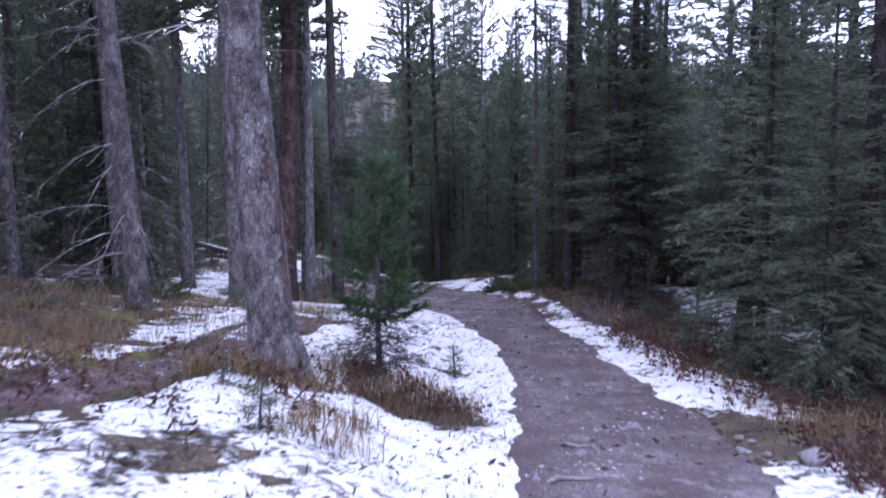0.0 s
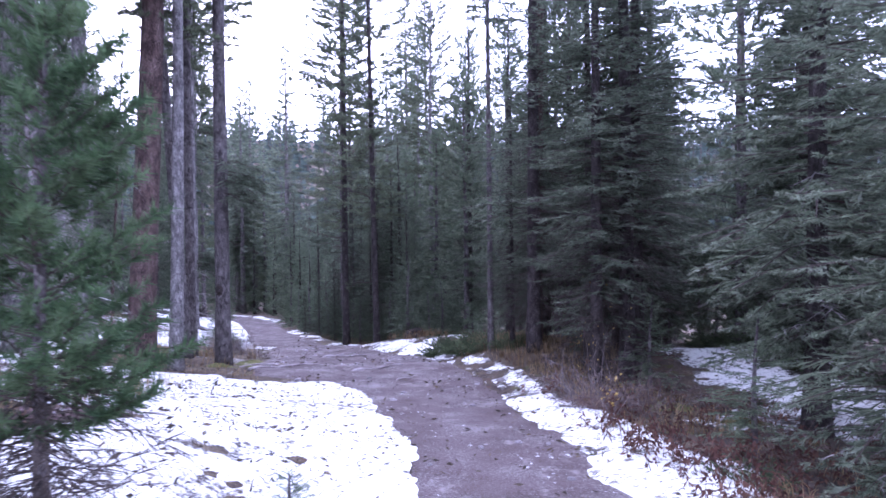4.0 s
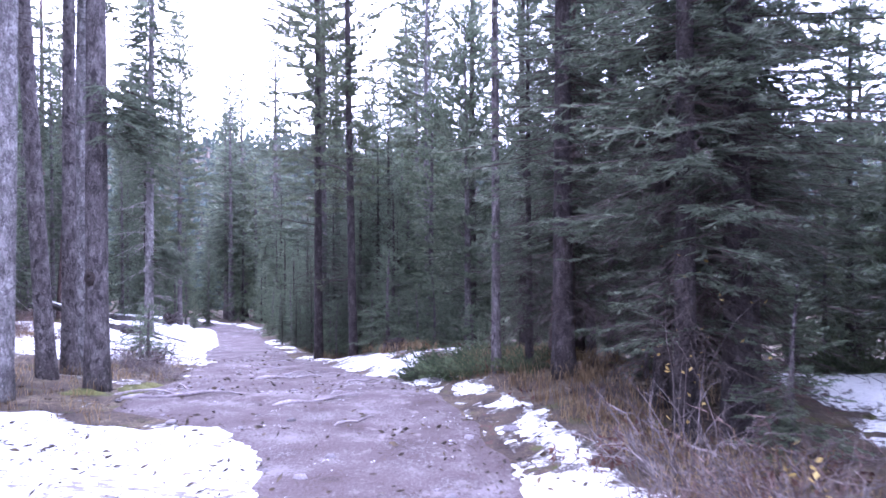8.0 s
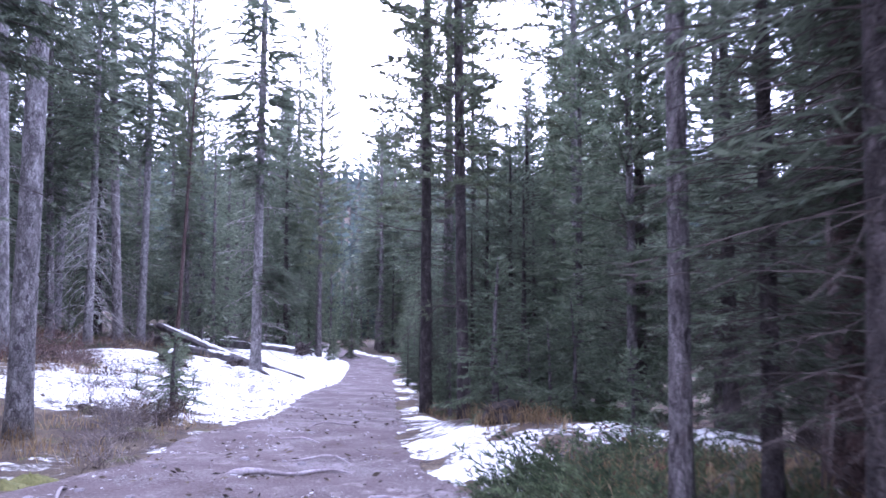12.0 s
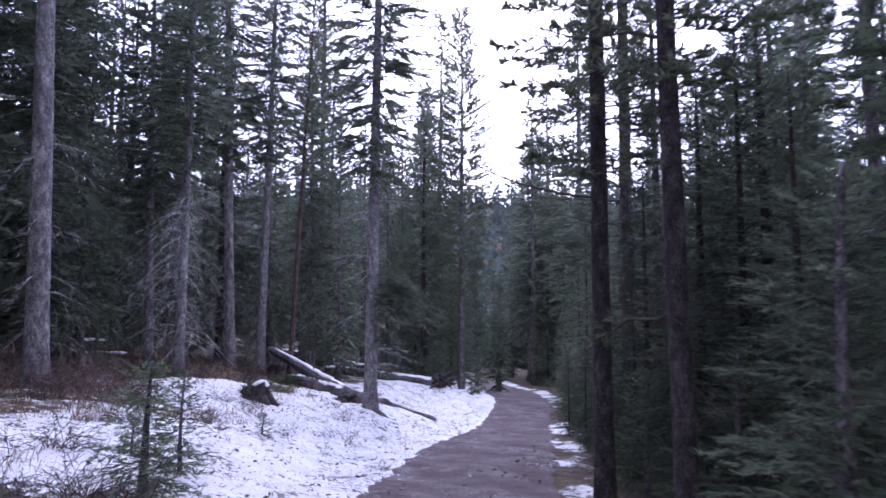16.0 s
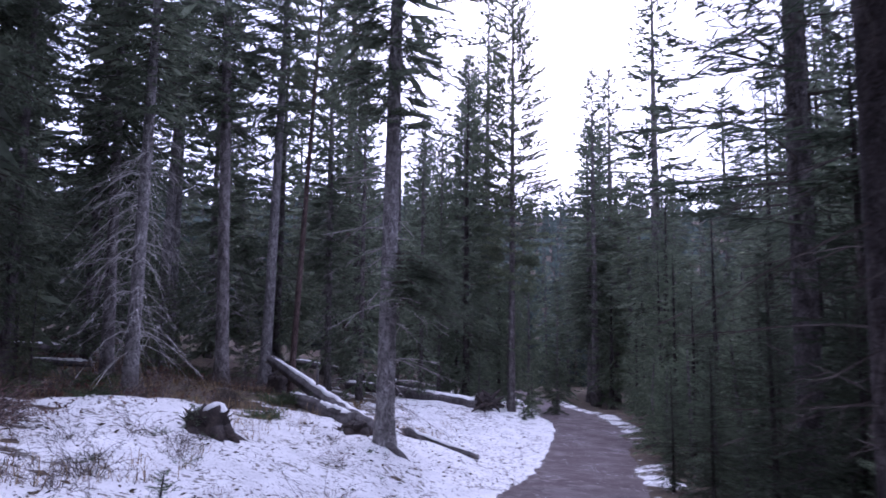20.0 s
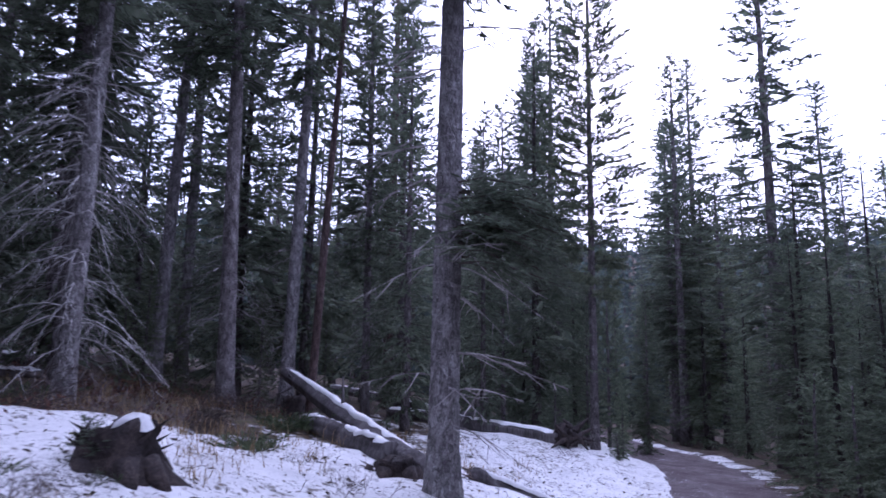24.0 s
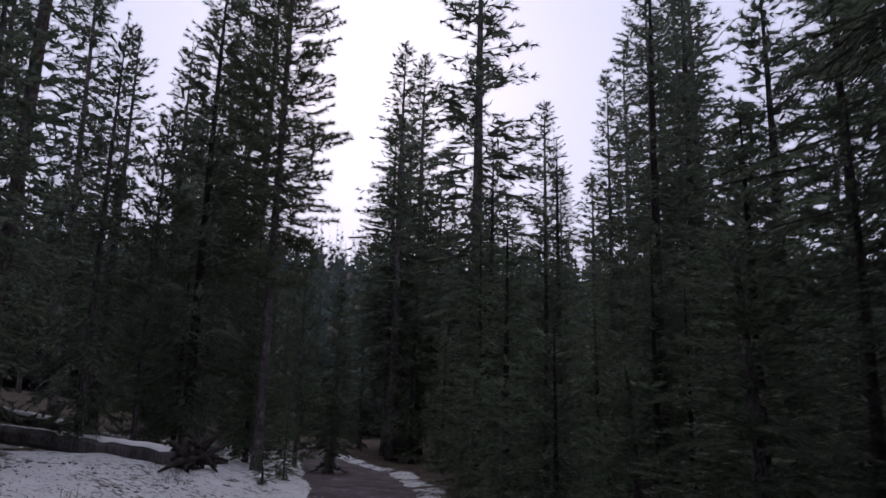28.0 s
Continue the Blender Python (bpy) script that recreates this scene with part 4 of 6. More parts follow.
# trees beside the walk: kind, place, turn, size and stretch
BANK_TREES_1 = [(tall[1], -5.08, 18.1, 120, 0.85, 1.1), (pines[0], -3.26, 20.6, 30, 1.05, 1.13), (pines[0], -4.22, 21.0, 170, 0.85, 1.1),
    (pines[0], -4.49, 22.2, 250, 0.8, 1.1), (pines[0], -7.6, 15.6, 80, 0.8, 1.1), (pines[0], -9.0, 14.0, 200, 0.8, 1.1), (pines[1], -4.77, 23.1, 90, 1.05, 1.0),
    (pines[0], -9.6, 11.6, 300, 0.8, 1.1), (pines[0], -11.6, 18.6, 10, 0.9, 1.0), (tall[1], -7.8, 20.4, 77, 0.9, 1.0), (tall[0], -10.6, 12.4, 140, 1.0, 1.05),
    (tall[1], -12.4, 30.2, 200, 1.15, 1.0), (tall[0], -17.3, 40.75, 60, 1.2, 1.0), (pines[2], -14.2, 40.25, 15, 0.5, 1.3)]
BANK_TREES_2 = [(tall[2], -17.1, 45.35, 100, 0.8, 1.1), (pines[2], -20.5, 50.6, 130, 1.1, 1.0),
    (tall[0], -18.2, 57.5, 33, 0.9, 1.0), (tall[1], -20.9, 41.3, 10, 1.0, 1.0), (tall[0], -18.0, 34.0, 190, 1.1, 1.0),
    (tall[2], -15.4, 27.6, 280, 1.2, 1.1), (tall[0], -11.0, 24.8, 20, 1.1, 1.0), (dense[1], 5.7, 9.0, 60, 1.1, 1.0), (dense[1], 4.9, 10.2, 75, 0.75, 1.0),
    (dense[1], 4.75, 8.2, 200, 0.6, 1.0), (dense[2], 7.6, 11.0, 200, 0.95, 1.0), (airy[1], 4.75, 16.6, 140, 1.0, 1.0)]
BANK_TREES_3 = [(airy[0], 4.3, 17.4, 260, 0.9, 1.0), (airy[1], 5.1, 17.1, 30, 0.9, 1.0), (airy[0], 5.5, 18.3, 140, 1.0, 1.0), (deep, -5.9, 48.3, 40, 0.55, 1.0),
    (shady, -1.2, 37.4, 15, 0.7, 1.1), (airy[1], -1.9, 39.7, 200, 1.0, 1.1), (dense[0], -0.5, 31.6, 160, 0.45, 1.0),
    (dense[0], 0.9, 29.6, 10, 0.5, 1.0), (shady, -2.4, 37.6, 300, 0.55, 1.0), (dense[2], 0.6, 33.6, 200, 0.7, 1.0), (full, -4.9, 45.5, 130, 0.45, 1.0),
    (deep, -7.0, 51.4, 220, 0.58, 1.0), (airy[0], 3.8, 19.7, 30, 0.45, 1.9)]
BANK_TREES_4 = [(airy[0], 3.3, 20.2, 200, 0.55, 1.0), (dense[1], 6.0, 20.9, 77, 1.0, 1.0), (full, 6.4, 21.4, 12, 0.8, 0.9), (full, 8.4, 25.6, 190, 0.8, 1.0),
    (full, 5.4, 31.6, 99, 0.75, 1.0), (full, 2.4, 37.6, 10, 0.7, 1.0), (full, 7.9, 9.0, 10, 1.0, 1.0), (full, 9.6, 19.6, 70, 0.85, 1.0),
    (full, 11.4, 16.8, 170, 0.9, 1.0), (full, 8.2, 23.6, 270, 0.75, 1.0), (full, -15.6, 32.2, 50, 1.15, 1.5), (tall[2], -20.0, 35.6, 10, 1.2, 1.1),
    (full, -18.2, 29.4, 10, 1.2, 1.5), (full, 9.6, 12.8, 140, 1.1, 1.0)]
BANK_TREES_5 = [(full, 7.2, 29.4, 60, 0.75, 1.0), (full, 4.0, 45.0, 60, 0.8, 1.0), (full, 0.8, 43.4, 160, 0.65, 1.0), (full, -17.0, 31.0, 140, 1.2, 1.2),
    (full, -11.8, 27.0, 80, 1.0, 1.2), (full, -21.0, 44.0, 20, 1.2, 1.1), (full, -10.8, 21.6, 300, 1.0, 1.2), (full, -12.5, 15.0, 33, 1.1, 1.2),
    (full, -9.0, 6.0, 210, 1.1, 1.2), (full, -13.0, 9.5, 111, 1.2, 1.2), (dense[2], 9.0, 15.0, 20, 1.0, 1.0), (dense[0], 5.6, 19.8, 90, 0.9, 0.8),
    (pines[0], 2.8, 20.2, 200, 0.42, 2.0), (airy[1], 4.4, 21.8, 300, 0.85, 1.0)]
BANK_TREES_6 = [(airy[0], 4.0, 25.2, 120, 0.9, 1.0), (airy[1], 3.1, 28.4, 10, 0.85, 1.1), (dense[2], 5.2, 26.4, 160, 0.75, 1.0), (pines[1], 2.0, 31.6, 220, 0.8, 1.0),
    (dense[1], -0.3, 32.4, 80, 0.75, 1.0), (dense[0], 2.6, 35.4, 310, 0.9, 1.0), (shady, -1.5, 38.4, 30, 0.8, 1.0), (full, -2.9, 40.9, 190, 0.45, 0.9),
    (full, -3.4, 44.6, 270, 0.40, 1.0), (full, -1.4, 46.5, 111, 0.85, 1.0), (deep, -7.45, 54.5, 0, 0.75, 0.9), (deep, -5.4, 49.2, 45, 0.39, 1.0),
    (tall[0], 1.0, 47.5, 150, 1.0, 1.1), (tall[1], 2.4, 52.0, 70, 1.0, 1.1)]
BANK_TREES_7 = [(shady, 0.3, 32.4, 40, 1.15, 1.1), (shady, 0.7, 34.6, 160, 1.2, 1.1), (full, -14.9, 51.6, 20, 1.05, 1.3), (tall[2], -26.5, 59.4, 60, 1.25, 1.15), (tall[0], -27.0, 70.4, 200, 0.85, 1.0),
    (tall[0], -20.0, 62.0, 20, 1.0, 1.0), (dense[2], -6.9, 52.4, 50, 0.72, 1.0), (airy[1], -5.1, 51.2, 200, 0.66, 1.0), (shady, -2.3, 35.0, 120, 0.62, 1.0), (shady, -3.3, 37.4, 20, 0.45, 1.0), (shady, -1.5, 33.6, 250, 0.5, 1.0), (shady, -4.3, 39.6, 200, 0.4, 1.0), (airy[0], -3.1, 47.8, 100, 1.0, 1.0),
    (airy[1], -1.8, 53.6, 40, 1.15, 1.0), (full, 1.5, 41.5, 240, 0.7, 0.9), (deep, -9.6, 58.6, 12, 0.46, 1.0), (deep, -14.8, 54.6, 200, 0.57, 1.2), (deep, -15.8, 52.4, 99, 0.54, 1.1)]
LEANING = {(-4.22, 21.0): -3.4, (-17.3, 40.75): -2.6, (-14.2, 40.25): 2.5}
for proto, x, y, turn, size, up in BANK_TREES_1 + BANK_TREES_2 + BANK_TREES_3 + BANK_TREES_4 + BANK_TREES_5 + BANK_TREES_6 + BANK_TREES_7:
    made = set_tree(proto, x, y, turn, size, 0, up)
    if (x, y) in LEANING:
        made.matrix_basis = pose(*made.matrix_basis.translation, 0, LEANING[x, y], 0) @ pose(*-made.matrix_basis.translation) @ made.matrix_basis
    if (x, y) == (-3.26, 20.6):
        trunk_knot(made, 0.155, 1.5, -1.75 - radians(turn))
        bough(made, np.stack([np.zeros(22), np.zeros(22), 3.2 + 0.8 * brng.random(22)], 1), brng.uniform(-1.0, 0.8, 22) - radians(turn), 1.0, N_SPRUCE, seed=6)

bough(pines[0], np.stack([np.zeros(46), np.zeros(46), 3.6 + 4.6 * brng.random(46)], 1), brng.uniform(0, 6.28, 46), 1.9, N_SHADED, seed=12, sag=0.15, lift=0.1, label="dark open boughs on the lower trunk")

green = [pine(71, 9.0, 0.085, 0.05, 1.35, BARK_BROWN, needle=N_GREEN, density=1.5, label="bushy light green pine, branched to the ground"),
         spruce(72, 8.0, 0.09, 0.04, 1.55, BARK_BROWN, "near", needle=N_GREEN, label="young light green spruce, branched to the ground")]
place(deep, -12.4, 64.4, 0, 0.8)
place(green[0], 2.9, 27.6), place(green[1], 2.0, 29.9)
# bushy young conifers
GREEN_GROWTH_1 = [(0, 4.6, 29.6, 40, 1.1, 1.2), (1, 1.3, 33.8, 80, 0.8, 1.1), (0, 3.4, 33.2, 150, 1.2, 1.2), (0, -0.2, 36.9, 200, 0.8, 1.1),
    (1, 0.9, 39.4, 20, 1.0, 1.2), (0, 5.3, 24.4, 260, 1.1, 1.1), (1, 6.6, 27.2, 33, 1.2, 1.2), (0, 4.8, 21.0, 90, 0.9, 1.2), (1, -12.4, 55.6, 10, 0.62, 1.2),
    (0, -14.6, 57.6, 70, 0.75, 1.2), (0, -13.9, 53.6, 150, 0.6, 1.1), (1, -11.9, 51.4, 44, 0.28, 1.0), (0, -15.4, 50.2, 210, 0.75, 1.3), (1, -18.6, 60.5, 300, 0.9, 1.2)]
GREEN_GROWTH_2 = [(0, -6.6, 63.0, 15, 0.8, 1.1), (1, -11.0, 66.5, 25, 0.7, 1.2), (0, 7.8, 18.6, 10, 1.2, 1.2), (1, -9.2, 24.0, 200, 0.5, 1.0),
    (0, -13.4, 21.0, 20, 1.1, 1.2), (1, -7.8, 18.2, 70, 0.35, 1.0)]
for k, x, y, turn, size, up in GREEN_GROWTH_1 + GREEN_GROWTH_2:
    set_tree(green[k], x, y, turn, size, 0, up)
# the dark wood that closes the view all round: place, size and stretch
DEEP_WOOD_1 = [(-12.4, 64.4, 0.75, 1.1), (-10.2, 62.4, 0.8, 1.1), (-8.2, 65.2, 0.9, 1.2), (-14.2, 68.6, 0.8, 1.2), (-17.4, 71.4, 0.8, 1.1), (-20.6, 75.6, 0.8, 1.1),
    (-23.8, 77.0, 0.9, 1.1), (-11.4, 71.0, 0.9, 1.2), (-20.6, 66.5, 0.8, 1.2), (-22.6, 69.4, 0.8, 1.2), (-18.4, 64.0, 0.7, 1.1), (-25.4, 66.4, 0.9, 1.3),
    (-5.6, 61.0, 0.65, 1.0), (-3.4, 64.4, 0.9, 1.2), (-1.2, 60.6, 0.85, 1.1), (1.4, 63.8, 0.9, 1.2), (-6.0, 68.8, 0.9, 1.2), (-9.0, 70.2, 0.8, 1.2),
    (-15.0, 74.6, 0.9, 1.2), (3.6, 59.6, 0.9, 1.2), (-5.3, 49.6, 0.5, 1.0)]
DEEP_WOOD_2 = [(-6.3, 53.0, 0.6, 1.0), (-4.2, 47.6, 0.45, 1.0), (-3.0, 44.6, 0.42, 1.0), (-6.6, 57.4, 0.6, 1.0), (-3.6, 53.6, 0.6, 1.0), (-1.2, 50.0, 0.8, 1.1),
    (-0.4, 55.0, 1.0, 1.2), (-1.6, 42.6, 0.8, 1.1), (2.6, 48.6, 0.7, 1.1), (0.6, 45.8, 0.65, 1.1), (-0.6, 39.6, 0.8, 1.1), (1.2, 36.0, 0.6, 1.0), (1.0, 31.0, 0.55, 1.0),
    (-19.6, 45.4, 1.1, 1.18), (-18.4, 48.6, 1.1, 1.26), (-21.6, 50.6, 1.2, 1.18), (-17.2, 53.4, 1.0, 1.18), (-20.4, 54.6, 1.1, 1.18), (-16.6, 57.2, 0.8, 1.11),
    (-23.6, 38.0, 1.2, 1.18)]
DEEP_WOOD_3 = [(-19.0, 37.6, 1.0, 1.26), (-23.4, 34.2, 1.2, 1.18), (-19.8, 33.0, 1.1, 1.18), (-17.2, 34.6, 0.9, 1.26), (-24.6, 46.6, 1.2, 1.26),
    (-26.0, 39.0, 1.2, 1.26), (-22.4, 28.8, 1.2, 1.26), (-15.2, 24.6, 1.1, 1.18), (-18.6, 25.4, 1.2, 1.26), (-13.0, 18.6, 1.1, 1.18), (-16.0, 20.2, 1.1, 1.18),
    (-11.2, 10.4, 1.1, 1.26), (-14.2, 12.8, 1.2, 1.26), (-10.4, 15.2, 0.9, 1.26), (-16.4, 16.0, 1.2, 1.26), (-14.4, 47.2, 0.62, 1.41), (-15.6, 45.2, 0.8, 1.33),
    (-31.0, 41.5, 1.2, 1.2), (-26.0, 42.0, 1.2, 1.2), (-33.0, 49.0, 0.8, 1.0), (-24.0, 41.0, 1.2, 1.25), (-28.2, 45.0, 1.0, 1.0), (-24.6, 42.9, 0.8, 1.0), (-21.0, 32.0, 1.2, 1.3), (-26.5, 34.5, 1.2, 1.4), (-28.5, 36.6, 1.2, 1.4), (-27.2, 46.4, 1.1, 1.3)]
DEEP_WOOD_4 = [(-29.4, 38.6, 1.2, 1.2), (10.2, 10.6, 0.77, 1.05), (9.4, 22.0, 0.77, 1.12), (11.6, 25.0, 0.84, 1.12), (9.8, 27.4, 0.77, 1.05), (8.8, 31.4, 0.77, 1.05),
    (6.0, 34.6, 0.70, 1.05), (5.2, 38.4, 0.70, 1.05), (4.6, 41.6, 0.70, 0.98), (12.0, 13.6, 0.84, 1.12), (8.6, 5.6, 0.70, 0.90), (10.8, 7.4, 0.77, 1.05)]
# darker-needled twin of deep: the left wood's shade, put into colour
dark = spruce(48, 11, 0.13, 0.05, 1.95, BARK_BROWN, "far", fine=0.85, label="full spruce with needles darkened for the shaded wood")
place(dark, -25.0, 36.0)
for k, (x, y, size, up) in enumerate(DEEP_WOOD_1 + DEEP_WOOD_2 + DEEP_WOOD_3 + DEEP_WOOD_4):
    if k:
        set_tree(dark if x < -12 else deep, x, y, 71 * k, size, 0, up)

far_trees = [spruce(51, 19, 0.17, 0.20, 2.2, BARK_GREY, grade="far", label="tall dark spruce further into the wood"),
             spruce(52, 14, 0.14, 0.10, 2.1, BARK_BROWN, grade="far", needle=N_PINE, label="dark spruce with full crown in the wood"),
             pine(53, 20, 0.16, 0.38, 2.2, BARK_BROWN, grade="far", label="pine with tufted crown further into the wood"),
             spruce(54, 22, 0.17, 0.30, 1.9, BARK_PALE, grade="far", dead=14, label="lean spruce with grey trunk in the wood")]
SKYLINE = [(3, -2.9, 51.2, 0.62), (3, -2.2, 51.8, 0.6), (3, -3.9, 52.5, 0.5), (0, -7.9, 55.5, 1.06), (0, -13.5, 68.6, 1.13), (1, -12.0, 67.0, 1.0), (0, -7.8, 78.0, 1.2), (3, -2.8, 71.6, 1.05),
           (0, -1.0, 72.0, 1.3), (3, 0.5, 72.0, 1.2), (0, -24.5, 63.8, 0.82), (0, -30.2, 73.0, 1.1), (0, -29.0, 71.0, 1.0), (0, -14.4, 66.8, 0.9), (1, -13.0, 67.7, 0.95), (3, -6.7, 76.6, 0.8),
           (0, -15.5, 72.9, 1.02), (1, -4.6, 65.5, 0.95), (0, -17.2, 76.6, 1.12), (0, -13.4, 64.6, 1.04), (3, -19.0, 61.9, 1.12), (3, 1.6, 40.2, 0.75), (0, -1.4, 55.3, 0.9)]
for k, (i, x, y, s) in enumerate(SKYLINE):
    wide = 1.25 if y > 54 else 1.0
    set_tree(far_trees[i], x, y, 47 * k, s * wide, 0, 1 / wide)
for proto, (x, y) in zip(far_trees, ((-22.0, 30.0), (10.5, 20.0), (9.2, 29.0), (-25.0, 45.0))):
    place(proto, x, y)

wood = random.Random(7)
taken = [(o.matrix_basis.translation.x, o.matrix_basis.translation.y) for o in scene.objects if o.type == "EMPTY"]


def room(x, y, gap):
    return all((x - a) ** 2 + (y - b) ** 2 > gap * gap for a, b in taken)


def in_gap(x, y):
    """The open strip of sky over the trail."""
    a = math.degrees(math.atan2(-(x + 4), y - 35.4))
    return y > 52 and (15 < a < 24 or 0.8 < a < 4.2 or 33 < a < 38 and y < 62) or 38 < y < 67 and -9.5 < a < 5


placed = 0
for trial in range(6000):
    if placed >= 70:
        break
    x, y = wood.uniform(-46, 34), wood.uniform(-8, 100)
    d, side = off_trail(x, y)
    d, side = float(d), int(side)
    if side < 0 and (d < 14 if y < 48 else d < 4) or side > 0 and (d < 5 or 6 < y < 46):
        continue
    if y > 60 and d < 4 or d > 30 or not room(x, y, 2.3 if d < 15 else 2.9):
        continue
    near_wood = d < 11 and -2 < y < 56
    if side < 0:
        i = wood.choices((0, 1, 2, 3), (3, 3, 1.5, 2.5))[0]
    else:
        i = wood.choices((0, 1, 2, 3), (2, 5, 1.5, 1))[0]
    s = wood.uniform(0.72, 1.12)
    if in_gap(x, y):
        i, s = 1, wood.uniform(0.45, 0.7)
    taken.append((x, y))
    placed += 1
    set_tree(far_trees[i], x, y, wood.uniform(0, 360), s, 0, wood.uniform(0.9, 1.15))


def ridge_forest():
    """Rough small conifers that clothe the far slopes."""
    rng = np.random.default_rng(3)
    n = 4200
    ang = radians(-16) + (rng.random(n) - 0.5) * radians(150)
    rad = 62 + 400 * rng.random(n) ** 1.5
    x, y = -6 + rad * np.sin(ang), 30 + rad * np.cos(ang)
    ok = off_trail(x, y)[0] > 2.5
    x, y, rad = x[ok], y[ok], rad[ok]
    low = np.array([in_gap(a, b) and r < 150 for a, b, r in zip(x, y, rad)])
    z = height(x, y)
    H = (9 + 9 * rng.random(len(x))) * np.where(low, 0.65, 1.15) * (1 + 0.5 * smooth(rad, 150, 350))
    tiers = 4
    R, W, T = [], [], []
    s = (np.arange(tiers * 6)[None, :] + rng.random((len(x), tiers * 6))) / (tiers * 6)
    az = rng.random(s.shape) * 2 * np.pi
    r = 0.19 * H[:, None] * (1.03 - s) * (0.7 + 0.6 * rng.random(s.shape))
    root = np.stack([x[:, None] + 0 * s, y[:, None] + 0 * s, z[:, None] + H[:, None] * s * 0.96], -1).reshape(-1, 3)
    way = unit(np.stack([np.cos(az), np.sin(az), -0.35 + 0.5 * s], -1)).reshape(-1, 3)
    v, f = blades(rng, root, way, r.reshape(-1) + 0.2, (r * 0.8 + 0.25).reshape(-1))
    top = np.stack([x, y, z + H], -1)
    v2, f2 = spikes(np.stack([x, y, z - 0.4], -1), top + [0, 0, 0.5], H * 0.012)
    bag = Bag()
    bag.add(v, f), bag.add(v2, f2, 1)
    return bag.mesh("far_forest", [N_FAR, TWIG], False)


tagged(new("far_forest", ridge_forest()), "dark conifer forest covering the distant slopes", "forest", kind="stuff")


# ---------------------------------------------------------------- fallen logs, stump, root plate
def snow_strip(rng, p0, p1, r, width, thick):
    """A ragged cap of snow lying along the top of a log."""
    n = 26
    s = np.linspace(0, 1, n)
    c = p0 + (p1 - p0) * s[:, None]
    d = unit(p1 - p0)
    side = unit(np.cross(d, [0, 0, 1.0]))
    up = np.cross(side, d)
    k = 7
    a = np.linspace(-1, 1, k)
    w = width * (0.75 + 0.5 * rng.random(n))
    ang = a[None, :] * w[:, None] + 0.12 * rng.normal(size=(n, 1))
    th = thick * (1 - np.abs(a[None, :]) ** 2.5) * np.minimum(1, 8 * np.minimum(s, 1 - s) + 0.05)[:, None] * (0.7 + 0.6 * rng.random((n, 1))) - 0.012
    rr = r[:, None] + th if np.ndim(r) else r + th
    v = c[:, None] + rr[..., None] * (np.sin(ang)[..., None] * side + np.cos(ang)[..., None] * up)
    i = np.arange(n - 1)[:, None] * k + np.arange(k - 1)[None, :]
    f = np.stack([i, i + 1, i + k + 1, i + k], -1).reshape(-1, 4)
    return mesh("snow_cap", v.reshape(-1, 3), f, SNOW)


def fallen_log(seed, p0, p1, r0, r1, label, snow=True, stubs=4, broken=True, name="fallen_log", snowy=0.48):
    rng = np.random.default_rng(seed)
    p0, p1 = np.array(p0, float), np.array(p1, float)
    e = new(name)
    e.location = p0
    q = p1 - p0
    n = 40
    s = np.linspace(0, 1, n)
    sway = rng.random(3) * 6.28
    pts = q * s[:, None] + 0.03 * np.stack([np.sin(7 * s + k) for k in sway], 1) + rng.normal(0, 0.004, (n, 3))
    rad = r0 + (r1 - r0) * s
    m = 32
    ring = np.linspace(0, 2 * np.pi, m, endpoint=False)
    d0 = unit(q)
    s1 = unit(np.cross(d0, [0, 0, 1.0]))
    s2 = np.cross(d0, s1)
    ph = rng.random(4) * 6.28
    twist = ring[None, :] + 0.5 * s[:, None]
    groove = 1 + 0.07 * np.sin(3 * twist + ph[0]) + 0.06 * np.sin(7 * twist + ph[1]) + 0.05 * np.sin(13 * twist + ph[2] + 3 * s[:, None]) + 0.05 * (rng.random((n, m)) - 0.5)
    ends = np.ones(n)
    ends[0], ends[1] = 0.45, 0.85
    rr = rad[:, None] * groove * (ends[:, None] if broken else 1)
    v = (pts[:, None] + rr[..., None] * (np.cos(ring)[None, :, None] * s1 + np.sin(ring)[None, :, None] * s2)).reshape(-1, 3)
    f = [[i * m + k, i * m + (k + 1) % m, (i + 1) * m + (k + 1) % m, (i + 1) * m + k] for i in range(n - 1) for k in range(m)]
    f += [list(range(m))[::-1], [(n - 1) * m + k for k in range(m)]]
    body = part("log_body", mesh("log_body", v, f, [LOGWOOD]), e)
    if broken:
        d = unit(q)
        k = 34
        ang = rng.random(k) * 6.28
        a = unit(np.cross(d, [0, 0, 1.0]))
        b = np.cross(d, a)
        root = r0 * 0.9 * rng.random((k, 1)) ** 0.5 * (np.cos(ang)[:, None] * a + np.sin(ang)[:, None] * b)
        v, f = spikes(root + d * 0.25, root - d * (0.02 + 0.32 * rng.random((k, 1)) ** 2), r0 * 0.2)
        part("splintered_end", mesh("splintered_end", v, f, ENDWOOD, False), body, "splintered broken wood")
    for t in range(stubs):
        s0 = 0.1 + 0.8 * rng.random()
        o = q * s0
        w = unit(rng.normal(size=3) + np.array([0, 0, 0.5]))
        L = 0.15 + 0.35 * rng.random()
        v, f = tube(np.array([o, o + w * (r0 * 0.8 + L * 0.6), o + w * (r0 + L) + [0, 0, 0.03]]), [0.035, 0.024, 0.008], 6)
        part("branch_stub", mesh("branch_stub", v, f, LOGWOOD), body)
    if snow:
        part("snow_cap", snow_strip(rng, q * 0.02, q * 0.98, np.interp(np.linspace(0, 1, 26), s, rad), snowy, 0.05), e, "strip of white snow")
    return tagged(e, label, "fallen log", "fallen logs")


def g(x, y, up=0.0):
    return (x, y, hz(x, y) + up)


